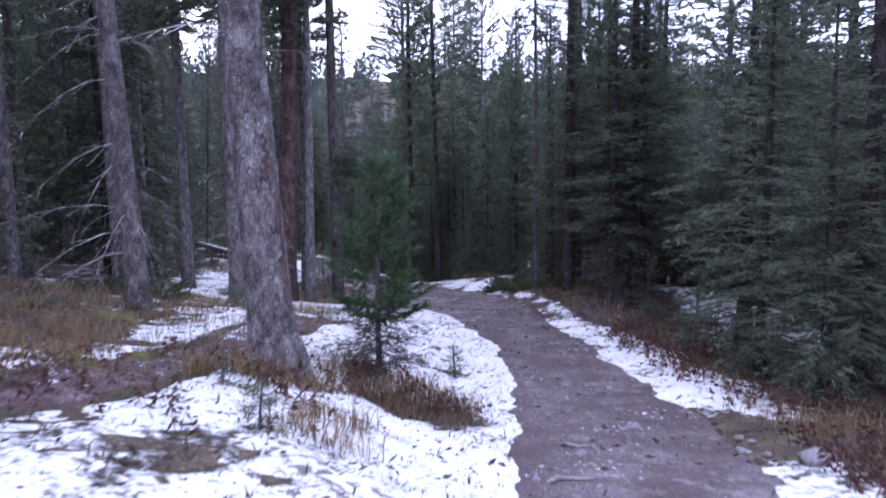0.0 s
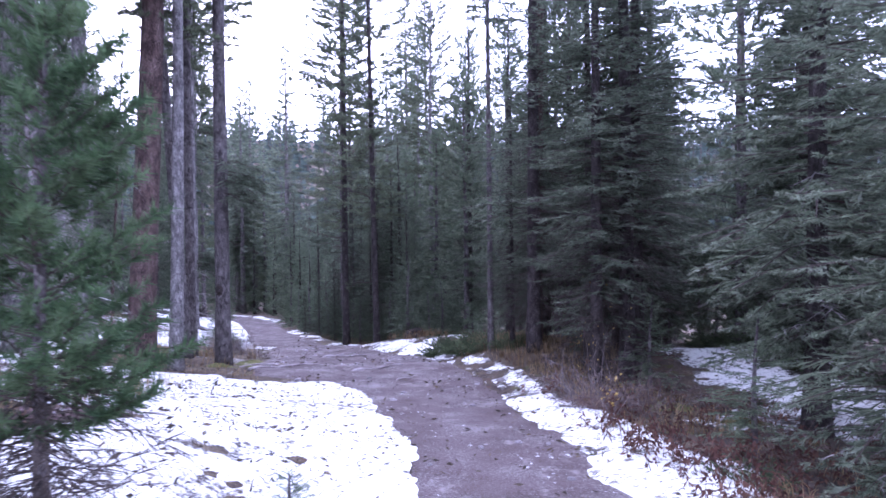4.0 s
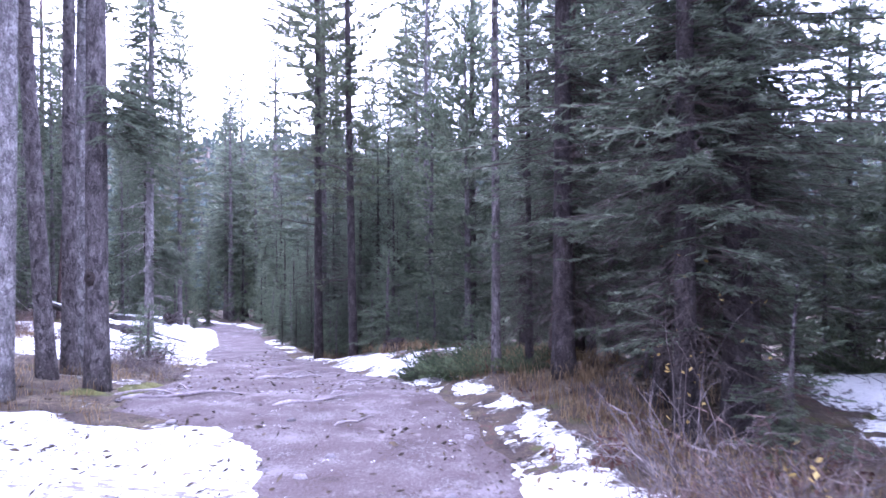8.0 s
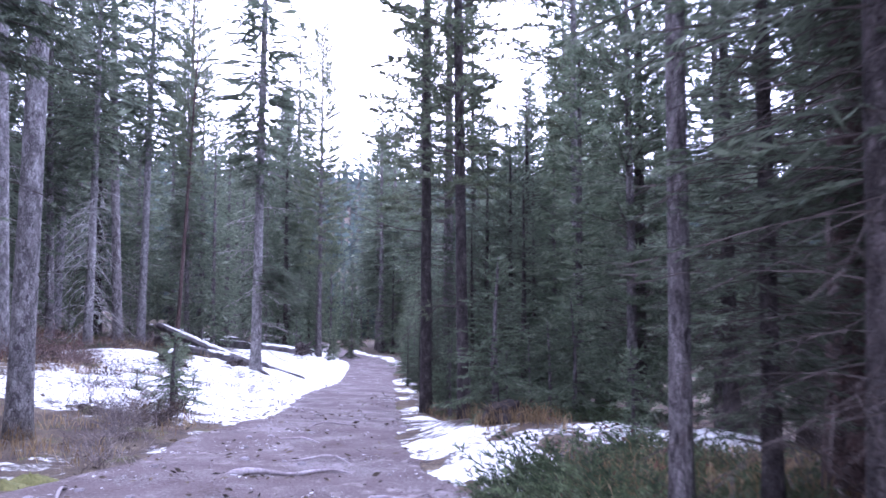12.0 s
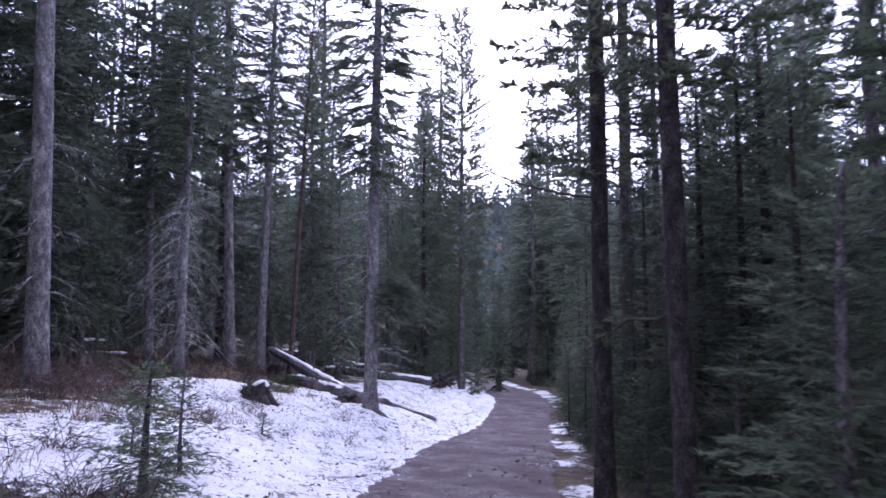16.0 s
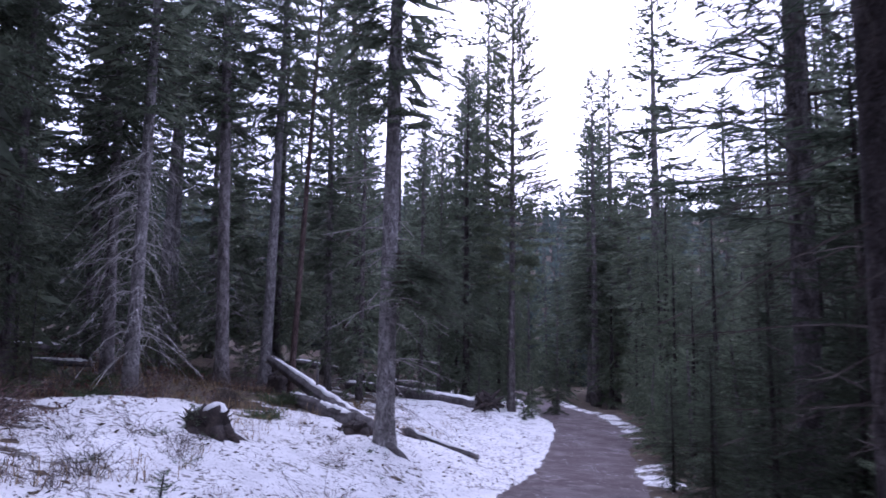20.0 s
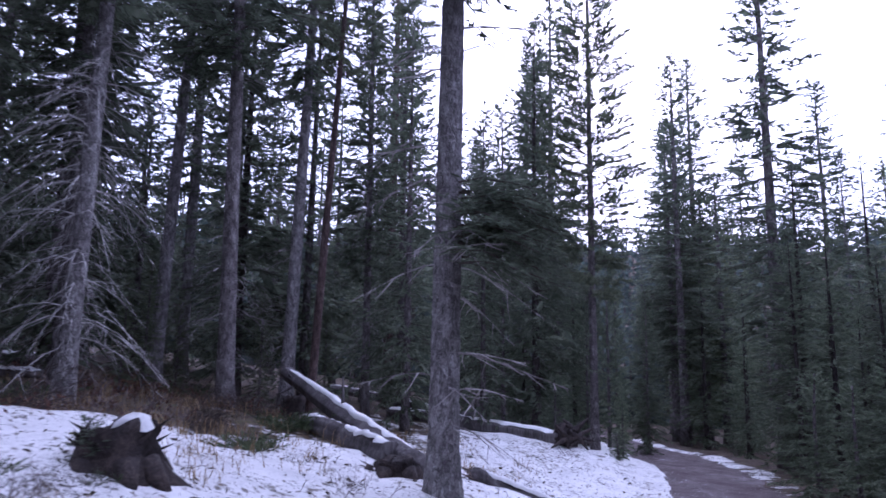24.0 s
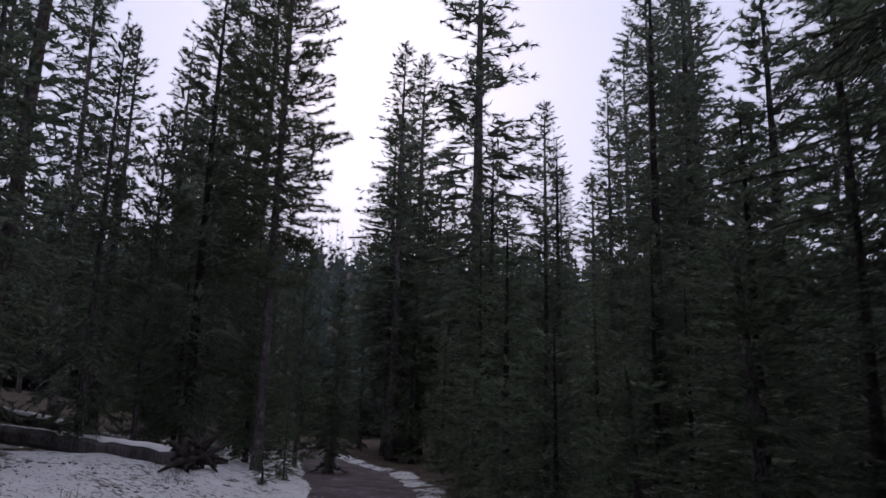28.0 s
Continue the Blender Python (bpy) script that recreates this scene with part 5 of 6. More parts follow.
fallen_log(1, (-15.4, 40.7, -2.25), (-9.5, 37.75, -3.42), 0.14, 0.17, "grey fallen log propped up at one end, snow on top", stubs=3)
fallen_log(2, (-13.2, 39.15, -3.0), (-10.4, 37.95, -3.22), 0.13, 0.18, "snow-topped fallen log lying on the ground", stubs=2)
fallen_log(3, (-17.2, 46.5, -3.40), (-12.3, 47.5, -3.90), 0.15, 0.20, "snow-covered log with torn-up roots at its end", stubs=3, broken=False, snowy=0.85)
fallen_log(4, (-24.7, 52.1, -3.1), (-16.4, 49.9, -3.72), 0.17, 0.15, "thin snowy log lying in the wood", stubs=2, snowy=0.85)
fallen_log(5, g(-21.75, 39.2, 0.16), g(-21.7, 35.9, 0.16), 0.13, 0.15, "snow-covered log deep in the wood", stubs=2, snowy=0.8)
fallen_log(6, g(-18.6, 37.4, 0.08), g(-19.0, 36.0, 0.08), 0.09, 0.08, "thin snowy log lying in the wood", stubs=2, snowy=0.8)
fallen_log(8, g(-9.72, 38.85, 0.1), g(-8.68, 40.28, 0.05), 0.11, 0.08, "short thin log lying in the snow behind a spruce", stubs=0)
fallen_log(9, g(-8.9, 37.1, 0.10), g(-8.15, 36.75, 0.0), 0.09, 0.04, "bare brown root running out from a spruce", snow=False, stubs=0, broken=False, name="exposed_root")


def root_plate(seed, x, y, r=0.5):
    rng = np.random.default_rng(seed)
    e = new("root_plate")
    e.location = (x, y, -3.93)
    pts = np.array([[-0.25, 0, 0], [-0.1, 0.02, 0.02], [0.03, 0.0, 0.06], [0.14, 0, 0.05]])
    v, f = tube(pts, [0.22, 0.33, 0.31, 0.14], 16, 0.35, rng)
    mass = part("root_mass", mesh("root_mass", v, f, ROTTEN), e)
    for k in range(34):
        a = rng.random() * 6.28
        w = np.array([0.25 + 0.35 * rng.normal(), math.cos(a), math.sin(a) + 0.15])
        L = r * (0.3 + 0.4 * rng.random())
        curl = rng.normal(0, 0.13, 3)
        p = np.array([w * 0.12, w * (0.12 + L * 0.35) + curl * 0.4, w * (0.12 + L * 0.6) + curl, w * (0.12 + L * 0.7) + curl * 2.2])
        p[:, 2] = np.maximum(p[:, 2], -0.25)
        q = 0.6 + 0.8 * rng.random()
        v, f = tube(p, [0.085 * q, 0.07 * q, 0.05 * q, 0.02], 7, 0.2, rng)
        part("root", mesh("root", v, f, ROTTEN), mass)
    return tagged(e, "dark upturned root plate at the end of a snowy log", "root plate")


root_plate(5, -12.1, 47.6)


def stump(seed, x, y, r, h, capped=True):
    rng = np.random.default_rng(seed)
    e = new("stump")
    e.location = g(x, y, -0.05)
    n, rings = 22, 9
    a = np.linspace(0, 2 * np.pi, n, endpoint=False)
    top = h * (0.9 + 0.10 * np.sin(a + 0.8) + 0.05 * rng.normal(size=n))
    V, F = [], []
    for i in range(rings):
        q = i / (rings - 1)
        rr = r * (1.0 + 0.75 * (1 - q) ** 3 - 0.18 * q) * (1 + 0.17 * np.sin(5 * a + seed) * (1 - 0.5 * q) + 0.07 * rng.normal(size=n))
        V.append(np.stack([rr * np.cos(a), rr * np.sin(a), -0.12 + (top + 0.12) * q], 1))
    V.append(np.stack([r * 0.55 * np.cos(a), r * 0.55 * np.sin(a), top * 0.93], 1))
    V.append(np.stack([0 * a, 0 * a, 0 * a + h * 0.88], 1))
    for i in range(rings + 1):
        for k in range(n):
            F.append([i * n + k, i * n + (k + 1) % n, (i + 1) * n + (k + 1) % n, (i + 1) * n + k])
    body = part("stump_body", mesh("stump_body", np.concatenate(V), F, ROTTEN), e)
    k = 26
    b = rng.random(k) * 6.28
    o = np.stack([r * 0.85 * np.cos(b), r * 0.85 * np.sin(b), h * (0.3 + 0.5 * rng.random(k))], 1)
    v, f = spikes(o, o + np.stack([0.10 * rng.normal(size=k), 0.10 * rng.normal(size=k), 0.05 + 0.22 * h * rng.random(k)], 1), 0.025)
    tagged(part("splinters", mesh("splinters", v, f, ROTTEN, False), body), kind="stuff")
    if capped:
        m = 14
        c = np.linspace(0, 2 * np.pi, m, endpoint=False)
        W, G = [], []
        for q, t in ((0.0, 0.10), (0.3, 0.09), (0.5, 0.05), (0.64, -0.05)):
            wob = 1 + 0.18 * np.sin(2 * c + 1) + 0.08 * rng.normal(size=m)
            W.append(np.stack([r * 0.85 * q * np.cos(c) * wob + 0.10, r * 0.7 * q * np.sin(c) * wob + 0.06, h * (0.9 + 0.10 * q * np.sin(c + 0.8)) + t + 0.01 * rng.normal(size=m)], 1))
        for i in range(3):
            for k in range(m):
                G.append([i * m + k, i * m + (k + 1) % m, (i + 1) * m + (k + 1) % m, (i + 1) * m + k])
        part("snow_cap", mesh("snow_cap", np.concatenate(W), G, SNOW), e, "cap of white snow")
    for k in range(6):
        b = k * 1.05 + rng.random()
        p = np.array([[r * math.cos(b), r * math.sin(b), 0.14], [1.35 * r * math.cos(b), 1.35 * r * math.sin(b), 0.05], [1.8 * r * math.cos(b), 1.8 * r * math.sin(b), -0.06]])
        v, f = tube(p, [0.11, 0.08, 0.04], 8, 0.15, rng)
        part("root", mesh("root", v, f, ROTTEN), body)
    return tagged(e, "rotten dark stump capped with snow" if capped else "dark low mass of rotten wood", "stump")


stump(3, -10.15, 33.95, 0.33, 0.48)
stump(4, -15.6, 41.3, 0.36, 0.85, False)
# no stump here: added dark mass in place of the lower log's hollow end
stump(5, -10.0, 37.55, 0.27, 0.3, False)
stump(6, 1.15, 24.9, 0.2, 0.3, False)


# ---------------------------------------------------------------- roots and stones of the trail
def surface_root(seed, x, y, heading, length, r=0.035):
    rng = np.random.default_rng(seed)
    n = max(6, int(length / 0.12))
    a = heading + np.cumsum(rng.normal(0, 0.3, n)) * 0.9
    X = x + np.cumsum(np.cos(a)) * length / n
    Y = y + np.cumsum(np.sin(a)) * length / n
    s = np.linspace(0, 1, n)
    Z = height(X, Y) + 0.05 + 0.02 * np.sin(s * 9 + seed) - 0.08 * (np.abs(s - 0.5) * 2) ** 4
    v, f = tube(np.stack([X, Y, Z], 1), 0.66 * r * (1.1 - 0.75 * s) * (1 + 0.25 * np.sin(s * 13)), 8, 0.1, rng)
    return tagged(new("tree_root", mesh("tree_root", v, f, ROOTBARK)), "worn bare tree root crossing the dirt trail", "root", "roots across the trail")


for k, (x, y, h, L, r) in enumerate(((-1.4, 22.0, 0.1, 1.5, 0.045), (-0.4, 18.9, 0.1, 1.5, 0.04), (-2.6, 19.6, 0.25, 2.0, 0.05), (-1.2, 22.9, 0.5, 1.1, 0.03), (-3.0, 20.2, -0.1, 1.6, 0.04),
                                     (0.2, 19.9, 0.0, 0.8, 0.03), (0.3, 21.2, 0.3, 0.9, 0.025), (0.6, 4.9, 0.2, 0.9, 0.025), (0.9, 6.2, 0.5, 0.8, 0.02), (-2.1, 24.4, 0.2, 1.0, 0.03),
                                     (-2.4, 21.2, -0.3, 1.0, 0.03), (-2.2, 25.6, 0.1, 1.2, 0.025), (0.5, 17.6, 0.1, 0.9, 0.02))):
    surface_root(k, x, y, h, L, r)


def stone_mesh(seed, flat=0.55):
    rng = np.random.default_rng(seed)
    bm = bmesh.new()
    bmesh.ops.create_icosphere(bm, subdivisions=2, radius=1)
    for v in bm.verts:
        q = 1 + 0.35 * (noise.noise(v.co * 1.3 + Vector((seed, 0, 0)))) + 0.12 * noise.noise(v.co * 4)
        v.co *= q
        v.co.z *= flat
    me = bpy.data.meshes.new("stone")
    bm.to_mesh(me)
    bm.free()
    me.materials.append(ROCK)
    me.polygons.foreach_set("use_smooth", np.ones(len(me.polygons), bool))
    return me


stones = [stone_mesh(k) for k in range(4)]
srng = random.Random(9)
for k in range(120):
    y = srng.uniform(3.0, 36)
    lo, hi = edges(y)
    x = float(srng.uniform(lo - 0.3, hi + 0.3))
    s = srng.uniform(0.02, 0.055)
    o = new("stone", stones[k % 4])
    o.matrix_basis = pose(x, y, hz(x, y) + 0.02 + s * 0.15, 0, 0, srng.uniform(0, 360)) @ Matrix.Diagonal((s, s * srng.uniform(0.7, 1.2), s, 1))
    tagged(o, "small grey stone in the dirt trail", "stone", "stones on the trail")
for x, y, s in ((2.0, 6.9, 0.10), (1.85, 6.8, 0.06), (3.05, 5.3, 0.17), (3.4, 4.8, 0.09), (2.7, 5.9, 0.06), (2.6, 17.2, 0.09), (1.9, 20.9, 0.12), (2.9, 6.4, 0.05)):
    o = new("rock", stones[1])
    o.matrix_basis = pose(x, y, hz(x, y) + s * 0.2, 0, 0, 77 * s * 100) @ Matrix.Diagonal((s, s * 0.8, s * 0.8, 1))
    tagged(o, "brown-grey rock at the trail edge", "rock", "rocks at the trail edge")


# ---------------------------------------------------------------- young trees and shrubs
def young_pine():
    rng = np.random.default_rng(77)
    tm, line = trunk_mesh(rng, 2.9, 0.026, BARK_BROWN, (0.01, 0), 9, 12, 0.04, 0.3)
    b = branches(rng, line, 0.8, 2.8, 0.15, 7, lambda q: 0.64 * (1 - q) ** 0.75 * (0.8 + 0.2 * smooth(q, 0, 0.2)) + 0.06, lambda q: 0.15 + 0.7 * q, lambda q: -0.10 + 0.1 * q)
    R, W, T = twigs_of(rng, b, 0.042, 0.5, 0.85, -0.15, 0.25, most=0.2)
    bag = Bag()
    v, f = needles(rng, R, W, np.clip(T, 0.07, 0.15), 24, 0.075, 0.010, 1.1, 0.1)
    bag.add(v, f)
    v, f = stems(b, 0.014, 3)
    bag.add(v, f, 1)
    v, f = spikes(R, R + W * np.clip(T, 0.08, 0.2)[:, None], 0.004)
    bag.add(v, f, 1)
    P = at_height(line, np.linspace(2.5, 2.95, 8))
    v, f = needles(rng, P, np.tile([[0, 0, 1.0]], (8, 1)), np.full(8, 0.1), 20, 0.09, 0.008, 0.6)
    bag.add(v, f)
    v, f = dead_limbs(rng, line, 0.15, 1.05, 150, 0.6, 10, 0.25, 0.6)
    limb = mesh("deadwood", v, f, TWIG, False)
    return finish_tree("young_pine", "bright green young pine on the snowy bank", "young pine", tm, bag.mesh("crown", [N_YOUNG, TWIG], False), limb, "soft green needle tufts", "dark bare twigs")


place(young_pine(), -0.84, 8.42)

seedlings = [spruce(61, 1.0, 0.02, 0.08, 0.42, BARK_BROWN, "close", fine=0.45, name="spruce_seedling", label="small dark spruce seedling poking through snow", needle=N_SPRUCE),
             spruce(62, 2.3, 0.035, 0.04, 0.80, BARK_BROWN, "close", fine=0.72, name="young_spruce", label="young green spruce beside the trail", needle=N_GREEN)]
for o in seedlings:
    o["category"] = "young spruce"
place(seedlings[0], 0.15, 9.6, 0, 0.55), place(seedlings[1], 0.95, 25.4)
# seedlings and young spruces: place, size, kind
YOUNG_GROWTH_1 = [(-1.35, 4.75, 0.42, 0), (-2.0, 5.9, 0.3, 0), (-6.3, 27.4, 0.5, 0),
    (-7.4, 31.0, 0.45, 0), (-10.1, 33.7, 0.5, 0), (4.9, 15.9, 0.72, 1), (1.1, 28.8, 0.8, 1), (0.2, 31.6, 0.9, 1), (-2.2, 35.6, 0.7, 1), (-2.9, 37.6, 0.75, 1),
    (-4.0, 42.4, 0.8, 1), (2.7, 23.6, 0.45, 1), (2.0, 26.2, 0.8, 1), (1.6, 26.8, 0.7, 1), (-13.6, 50.2, 0.9, 1), (-1.3, 32.6, 0.8, 1), (0.9, 27.0, 0.5, 1),
    (-7.0, 15.4, 0.7, 1)]
YOUNG_GROWTH_2 = [(-3.9, 12.4, 0.5, 0), (4.6, 12.0, 0.7, 1), (-11.2, 49.0, 0.8, 0), (4.5, 18.5, 0.5, 1), (-0.3, 30.2, 0.6, 1), (-0.9, 31.0, 0.8, 1),
    (-1.6, 33.8, 0.75, 1), (-1.9, 36.6, 1.1, 1), (-2.6, 38.6, 1.0, 1), (-3.2, 39.6, 1.2, 1), (-3.8, 41.2, 1.0, 1), (-4.6, 43.2, 1.2, 1), (-5.4, 44.6, 1.0, 1),
    (-6.2, 46.6, 1.1, 1), (0.3, 29.4, 0.9, 1), (-2.8, 36.9, 0.6, 1), (-5.3, 27.2, 0.5, 1)]
for x, y, s, k in YOUNG_GROWTH_1 + YOUNG_GROWTH_2:
    set_tree(seedlings[k], x, y, 61 * x, s / (0.55 if k == 0 else 1.0) if k == 0 else s)


bushy = spruce(63, 1.35, 0.03, 0.04, 0.62, BARK_BROWN, "close", fine=0.5, name="young_spruce", label="bushy young spruce in the snow beside the trail", needle=N_GREEN)
bushy["category"] = "young spruce"
place(bushy, -4.7, 26.2)


def bare_shrub(seed, H, count, name="bare_shrub", label="leafless shrub with thin grey-brown stems", mat=BRUSH, flare=0.5):
    rng = np.random.default_rng(seed)
    e = new(name)
    V, F, n = [], [], 0
    for k in range(count):
        a, t = rng.random() * 6.28, flare * (0.3 + rng.random())
        L = H * (0.55 + 0.55 * rng.random())
        w = unit(np.array([math.cos(a) * t, math.sin(a) * t, 1.0]))
        p = [np.array([0.12 * rng.normal(), 0.12 * rng.normal(), -0.06])]
        for i in range(5):
            w = unit(w + rng.normal(0, 0.17, 3) - np.array([0, 0, 0.05 + 0.10 * i * flare]))
            p.append(p[-1] + w * L / 5)
        p = np.array(p)
        for i in range(5):
            v, f = spikes(p[i:i + 1], p[i + 1:i + 2] + (p[i + 1:i + 2] - p[i:i + 1]) * 0.4, 0.007 * (1 - i * 0.14))
            V.append(v), F.append(f + n)
            n += len(v)
        m = 7
        i = rng.integers(1, 5, m)
        o = p[i] + (p[i + 1] - p[i]) * rng.random((m, 1))
        w2 = unit(unit(p[i + 1] - p[i]) + rng.normal(0, 0.55, (m, 3)))
        v, f = spikes(o, o + w2 * (L * 0.25 * (0.4 + rng.random((m, 1)))), 0.0035)
        V.append(v), F.append(f + n)
        n += len(v)
    tagged(part("branchwork", mesh("branchwork", np.concatenate(V), np.concatenate(F), mat, False), e), kind="stuff")
    return tagged(e, label, "shrub", "bare shrubs")


STEM = material("red_brown_stems", ((0.06, 0.035, 0.03), (0.15, 0.10, 0.085), (0.26, 0.19, 0.16)), scale=3, fine=30, bump=0.2, vary=0.15, island=0.4)
shrubs = [bare_shrub(1, 1.0, 26, flare=0.8), bare_shrub(2, 0.75, 26), bare_shrub(3, 0.8, 40, label="dense tangle of dark leafless twigs", mat=TWIG, flare=0.9), bare_shrub(4, 0.8, 34, label="leafless shrub with red-brown stems on the verge", mat=STEM, flare=0.8)]
place(shrubs[0], 3.5, 14.7, 0, 1.1), place(shrubs[1], -3.1, 22.6), place(shrubs[2], -6.6, 26.6), place(shrubs[3], 3.6, 14.1)
wild = random.Random(21)
for k in range(46):
    y = wild.uniform(5, 46)
    lo, hi = edges(y)
    x = float(lo) - wild.uniform(6.5, 15)
    set_tree(shrubs[wild.choice((1, 2, 2))], x, y, wild.uniform(0, 360), wild.uniform(0.7, 1.4))
for k in range(24):
    y = wild.uniform(4, 46)
    lo, hi = edges(y)
    x = float(lo) - wild.uniform(8.5, 17)
    t = set_tree(far_trees[1], x, y, wild.uniform(0, 360), wild.uniform(0.11, 0.24))
    tagged(t, "small dark young spruce in the undergrowth", "young spruce")
for k in range(16):
    y = wild.uniform(8, 44)
    lo, hi = edges(y)
    x = float(hi) + wild.uniform(2.4, 6)
    set_tree(shrubs[wild.choice((1, 2))], x, y, wild.uniform(0, 360), wild.uniform(0.6, 1.1))
for k in range(34):
    x, y = wild.uniform(7.4, 13.5), wild.uniform(15.5, 27.0)
    t = set_tree(far_trees[1], x, y, wild.uniform(0, 360), wild.uniform(0.12, 0.3))
    tagged(t, "small dark young spruce in the undergrowth", "young spruce")
# bare shrubs: kind, place, size
VERGE_SHRUBS_1 = [(0, -4.1, 24.3, 1.0), (1, -4.6, 24.9, 1.1), (0, 3.75, 15.0, 1.1), (0, 4.15, 14.5, 1.0), (1, 3.4, 15.4, 1.0), (1, -2.6, 21.9, 0.9), (1, -3.6, 23.6, 1.0),
    (2, -5.6, 25.2, 0.9), (2, -7.8, 28.6, 1.0), (2, -8.8, 31.2, 0.9), (0, -7.0, 33.0, 0.8), (1, -8.4, 35.0, 0.8), (2, -12.4, 34.2, 1.1), (2, -13.2, 37.0, 1.0),
    (0, -12.8, 35.2, 1.0), (2, -10.2, 29.0, 1.2), (1, -2.6, 6.0, 0.5), (0, -3.2, 5.0, 0.5), (1, -0.9, 4.6, 0.4), (0, 3.9, 8.2, 0.6), (1, 4.6, 7.4, 0.6)]
VERGE_SHRUBS_2 = [(0, 3.9, 14.2, 0.9), (2, 2.6, 22.4, 0.5), (1, -7.9, 30.2, 0.9), (0, -11.6, 46.4, 0.7), (2, -17.0, 37.0, 1.1), (1, -4.4, 24.4, 0.9),
    (3, 4.2, 14.2, 1.1), (3, 3.4, 14.3, 0.8), (3, -9.4, 29.6, 1.1), (3, -10.4, 30.6, 1.3), (3, -9.0, 28.6, 1.1), (3, -11.6, 31.6, 1.3), (3, -11.0, 29.4, 1.4),
    (3, 4.6, 11.6, 0.9), (2, -4.3, 25.4, 1.1), (2, -5.2, 25.8, 1.0), (2, -4.0, 24.7, 0.9), (3, -11.6, 30.4, 1.5), (3, -12.2, 31.2, 1.4), (3, -10.2, 29.8, 1.3),
    (3, -12.6, 29.8, 1.6)]
VERGE_SHRUBS_3 = [(2, -9.75, 33.5, 0.5), (2, -9.5, 33.0, 0.45), (2, -9.25, 32.6, 0.4), (1, -10.0, 32.6, 0.8), (2, -15.3, 40.4, 0.8), (2, -14.9, 40.7, 0.7), (2, -14.2, 38.0, 0.6), (1, -13.4, 36.8, 0.6), (2, -15.6, 38.8, 0.8), (2, -16.6, 39.6, 0.9), (1, -14.6, 37.2, 0.8), (2, 6.2, 15.2, 0.45), (2, 6.9, 14.4, 0.5), (2, 7.4, 16.0, 0.5), (3, 5.8, 13.9, 0.6), (2, 6.6, 16.8, 0.5), (1, 5.3, 14.6, 0.6), (3, 6.4, 12.6, 0.6), (2, 7.9, 15.0, 0.45), (2, -10.9, 30.9, 1.4), (3, -13.2, 32.0, 1.4), (1, -9.1, 32.6, 0.8), (2, -9.9, 33.6, 0.5), (2, -10.4, 34.0, 0.5)]
for k, x, y, s in VERGE_SHRUBS_1 + VERGE_SHRUBS_2 + VERGE_SHRUBS_3:
    set_tree(shrubs[k], x, y, 83 * x + 31 * y, s)


for k in range(26):
    x, y = wild.uniform(-11.5, -5.2), wild.uniform(27.5, 37.0)
    if off_trail(x, y)[0] > 0.8 and math.hypot(x + 9.05, y - 37.2) > 0.8:
        set_tree(shrubs[wild.choice((2, 2, 3, 1))], x, y, wild.uniform(0, 360), wild.uniform(0.3, 0.65))
for k in range(14):
    x, y = wild.uniform(-3.4, 0.4), wild.uniform(4.4, 11.0)
    if off_trail(x, y)[0] > 0.5:
        set_tree(shrubs[wild.choice((2, 3, 1))], x, y, wild.uniform(0, 360), wild.uniform(0.18, 0.36))
for x, y, q in ((-20.0, 36.4, 1.4), (-20.4, 38.4, 1.5), (-19.4, 34.8, 1.3), (-22.6, 36.4, 1.5), (-23.0, 38.6, 1.5)):
    set_tree(shrubs[2], x, y, 77 * x, q)


def juniper(seed, w, h, name="juniper_shrub", label="low spreading dark green juniper at the trail edge"):
    rng = np.random.default_rng(seed)
    e = new(name)
    n = 150
    az = rng.random(n) * 6.28
    L = w * (0.4 + 0.6 * rng.random(n))
    b = (np.stack([0.25 * w * rng.normal(size=n), 0.25 * w * rng.normal(size=n), 0 * az], 1), az, L, h / w * (0.4 + 1.0 * rng.random(n)), np.full(n, 0.25), az)
    R, W, T = twigs_of(rng, b, 0.09, 0.35, 0.6, -0.35, 0.3)
    bag = Bag()
    v, f = needles(rng, R, W, T * 0.8, 6, 0.075, 0.018, 0.7)
    bag.add(v, f)
    v, f = stems(b, 0.008, 2)
    bag.add(v, f, 1)
    part("foliage", bag.mesh("foliage", [N_JUNIPER, TWIG], False), e)
    return tagged(e, label, "juniper", "junipers")


jun = juniper(4, 0.75, 0.5)
place(jun, 2.1, 21.7, 0, 0.8)
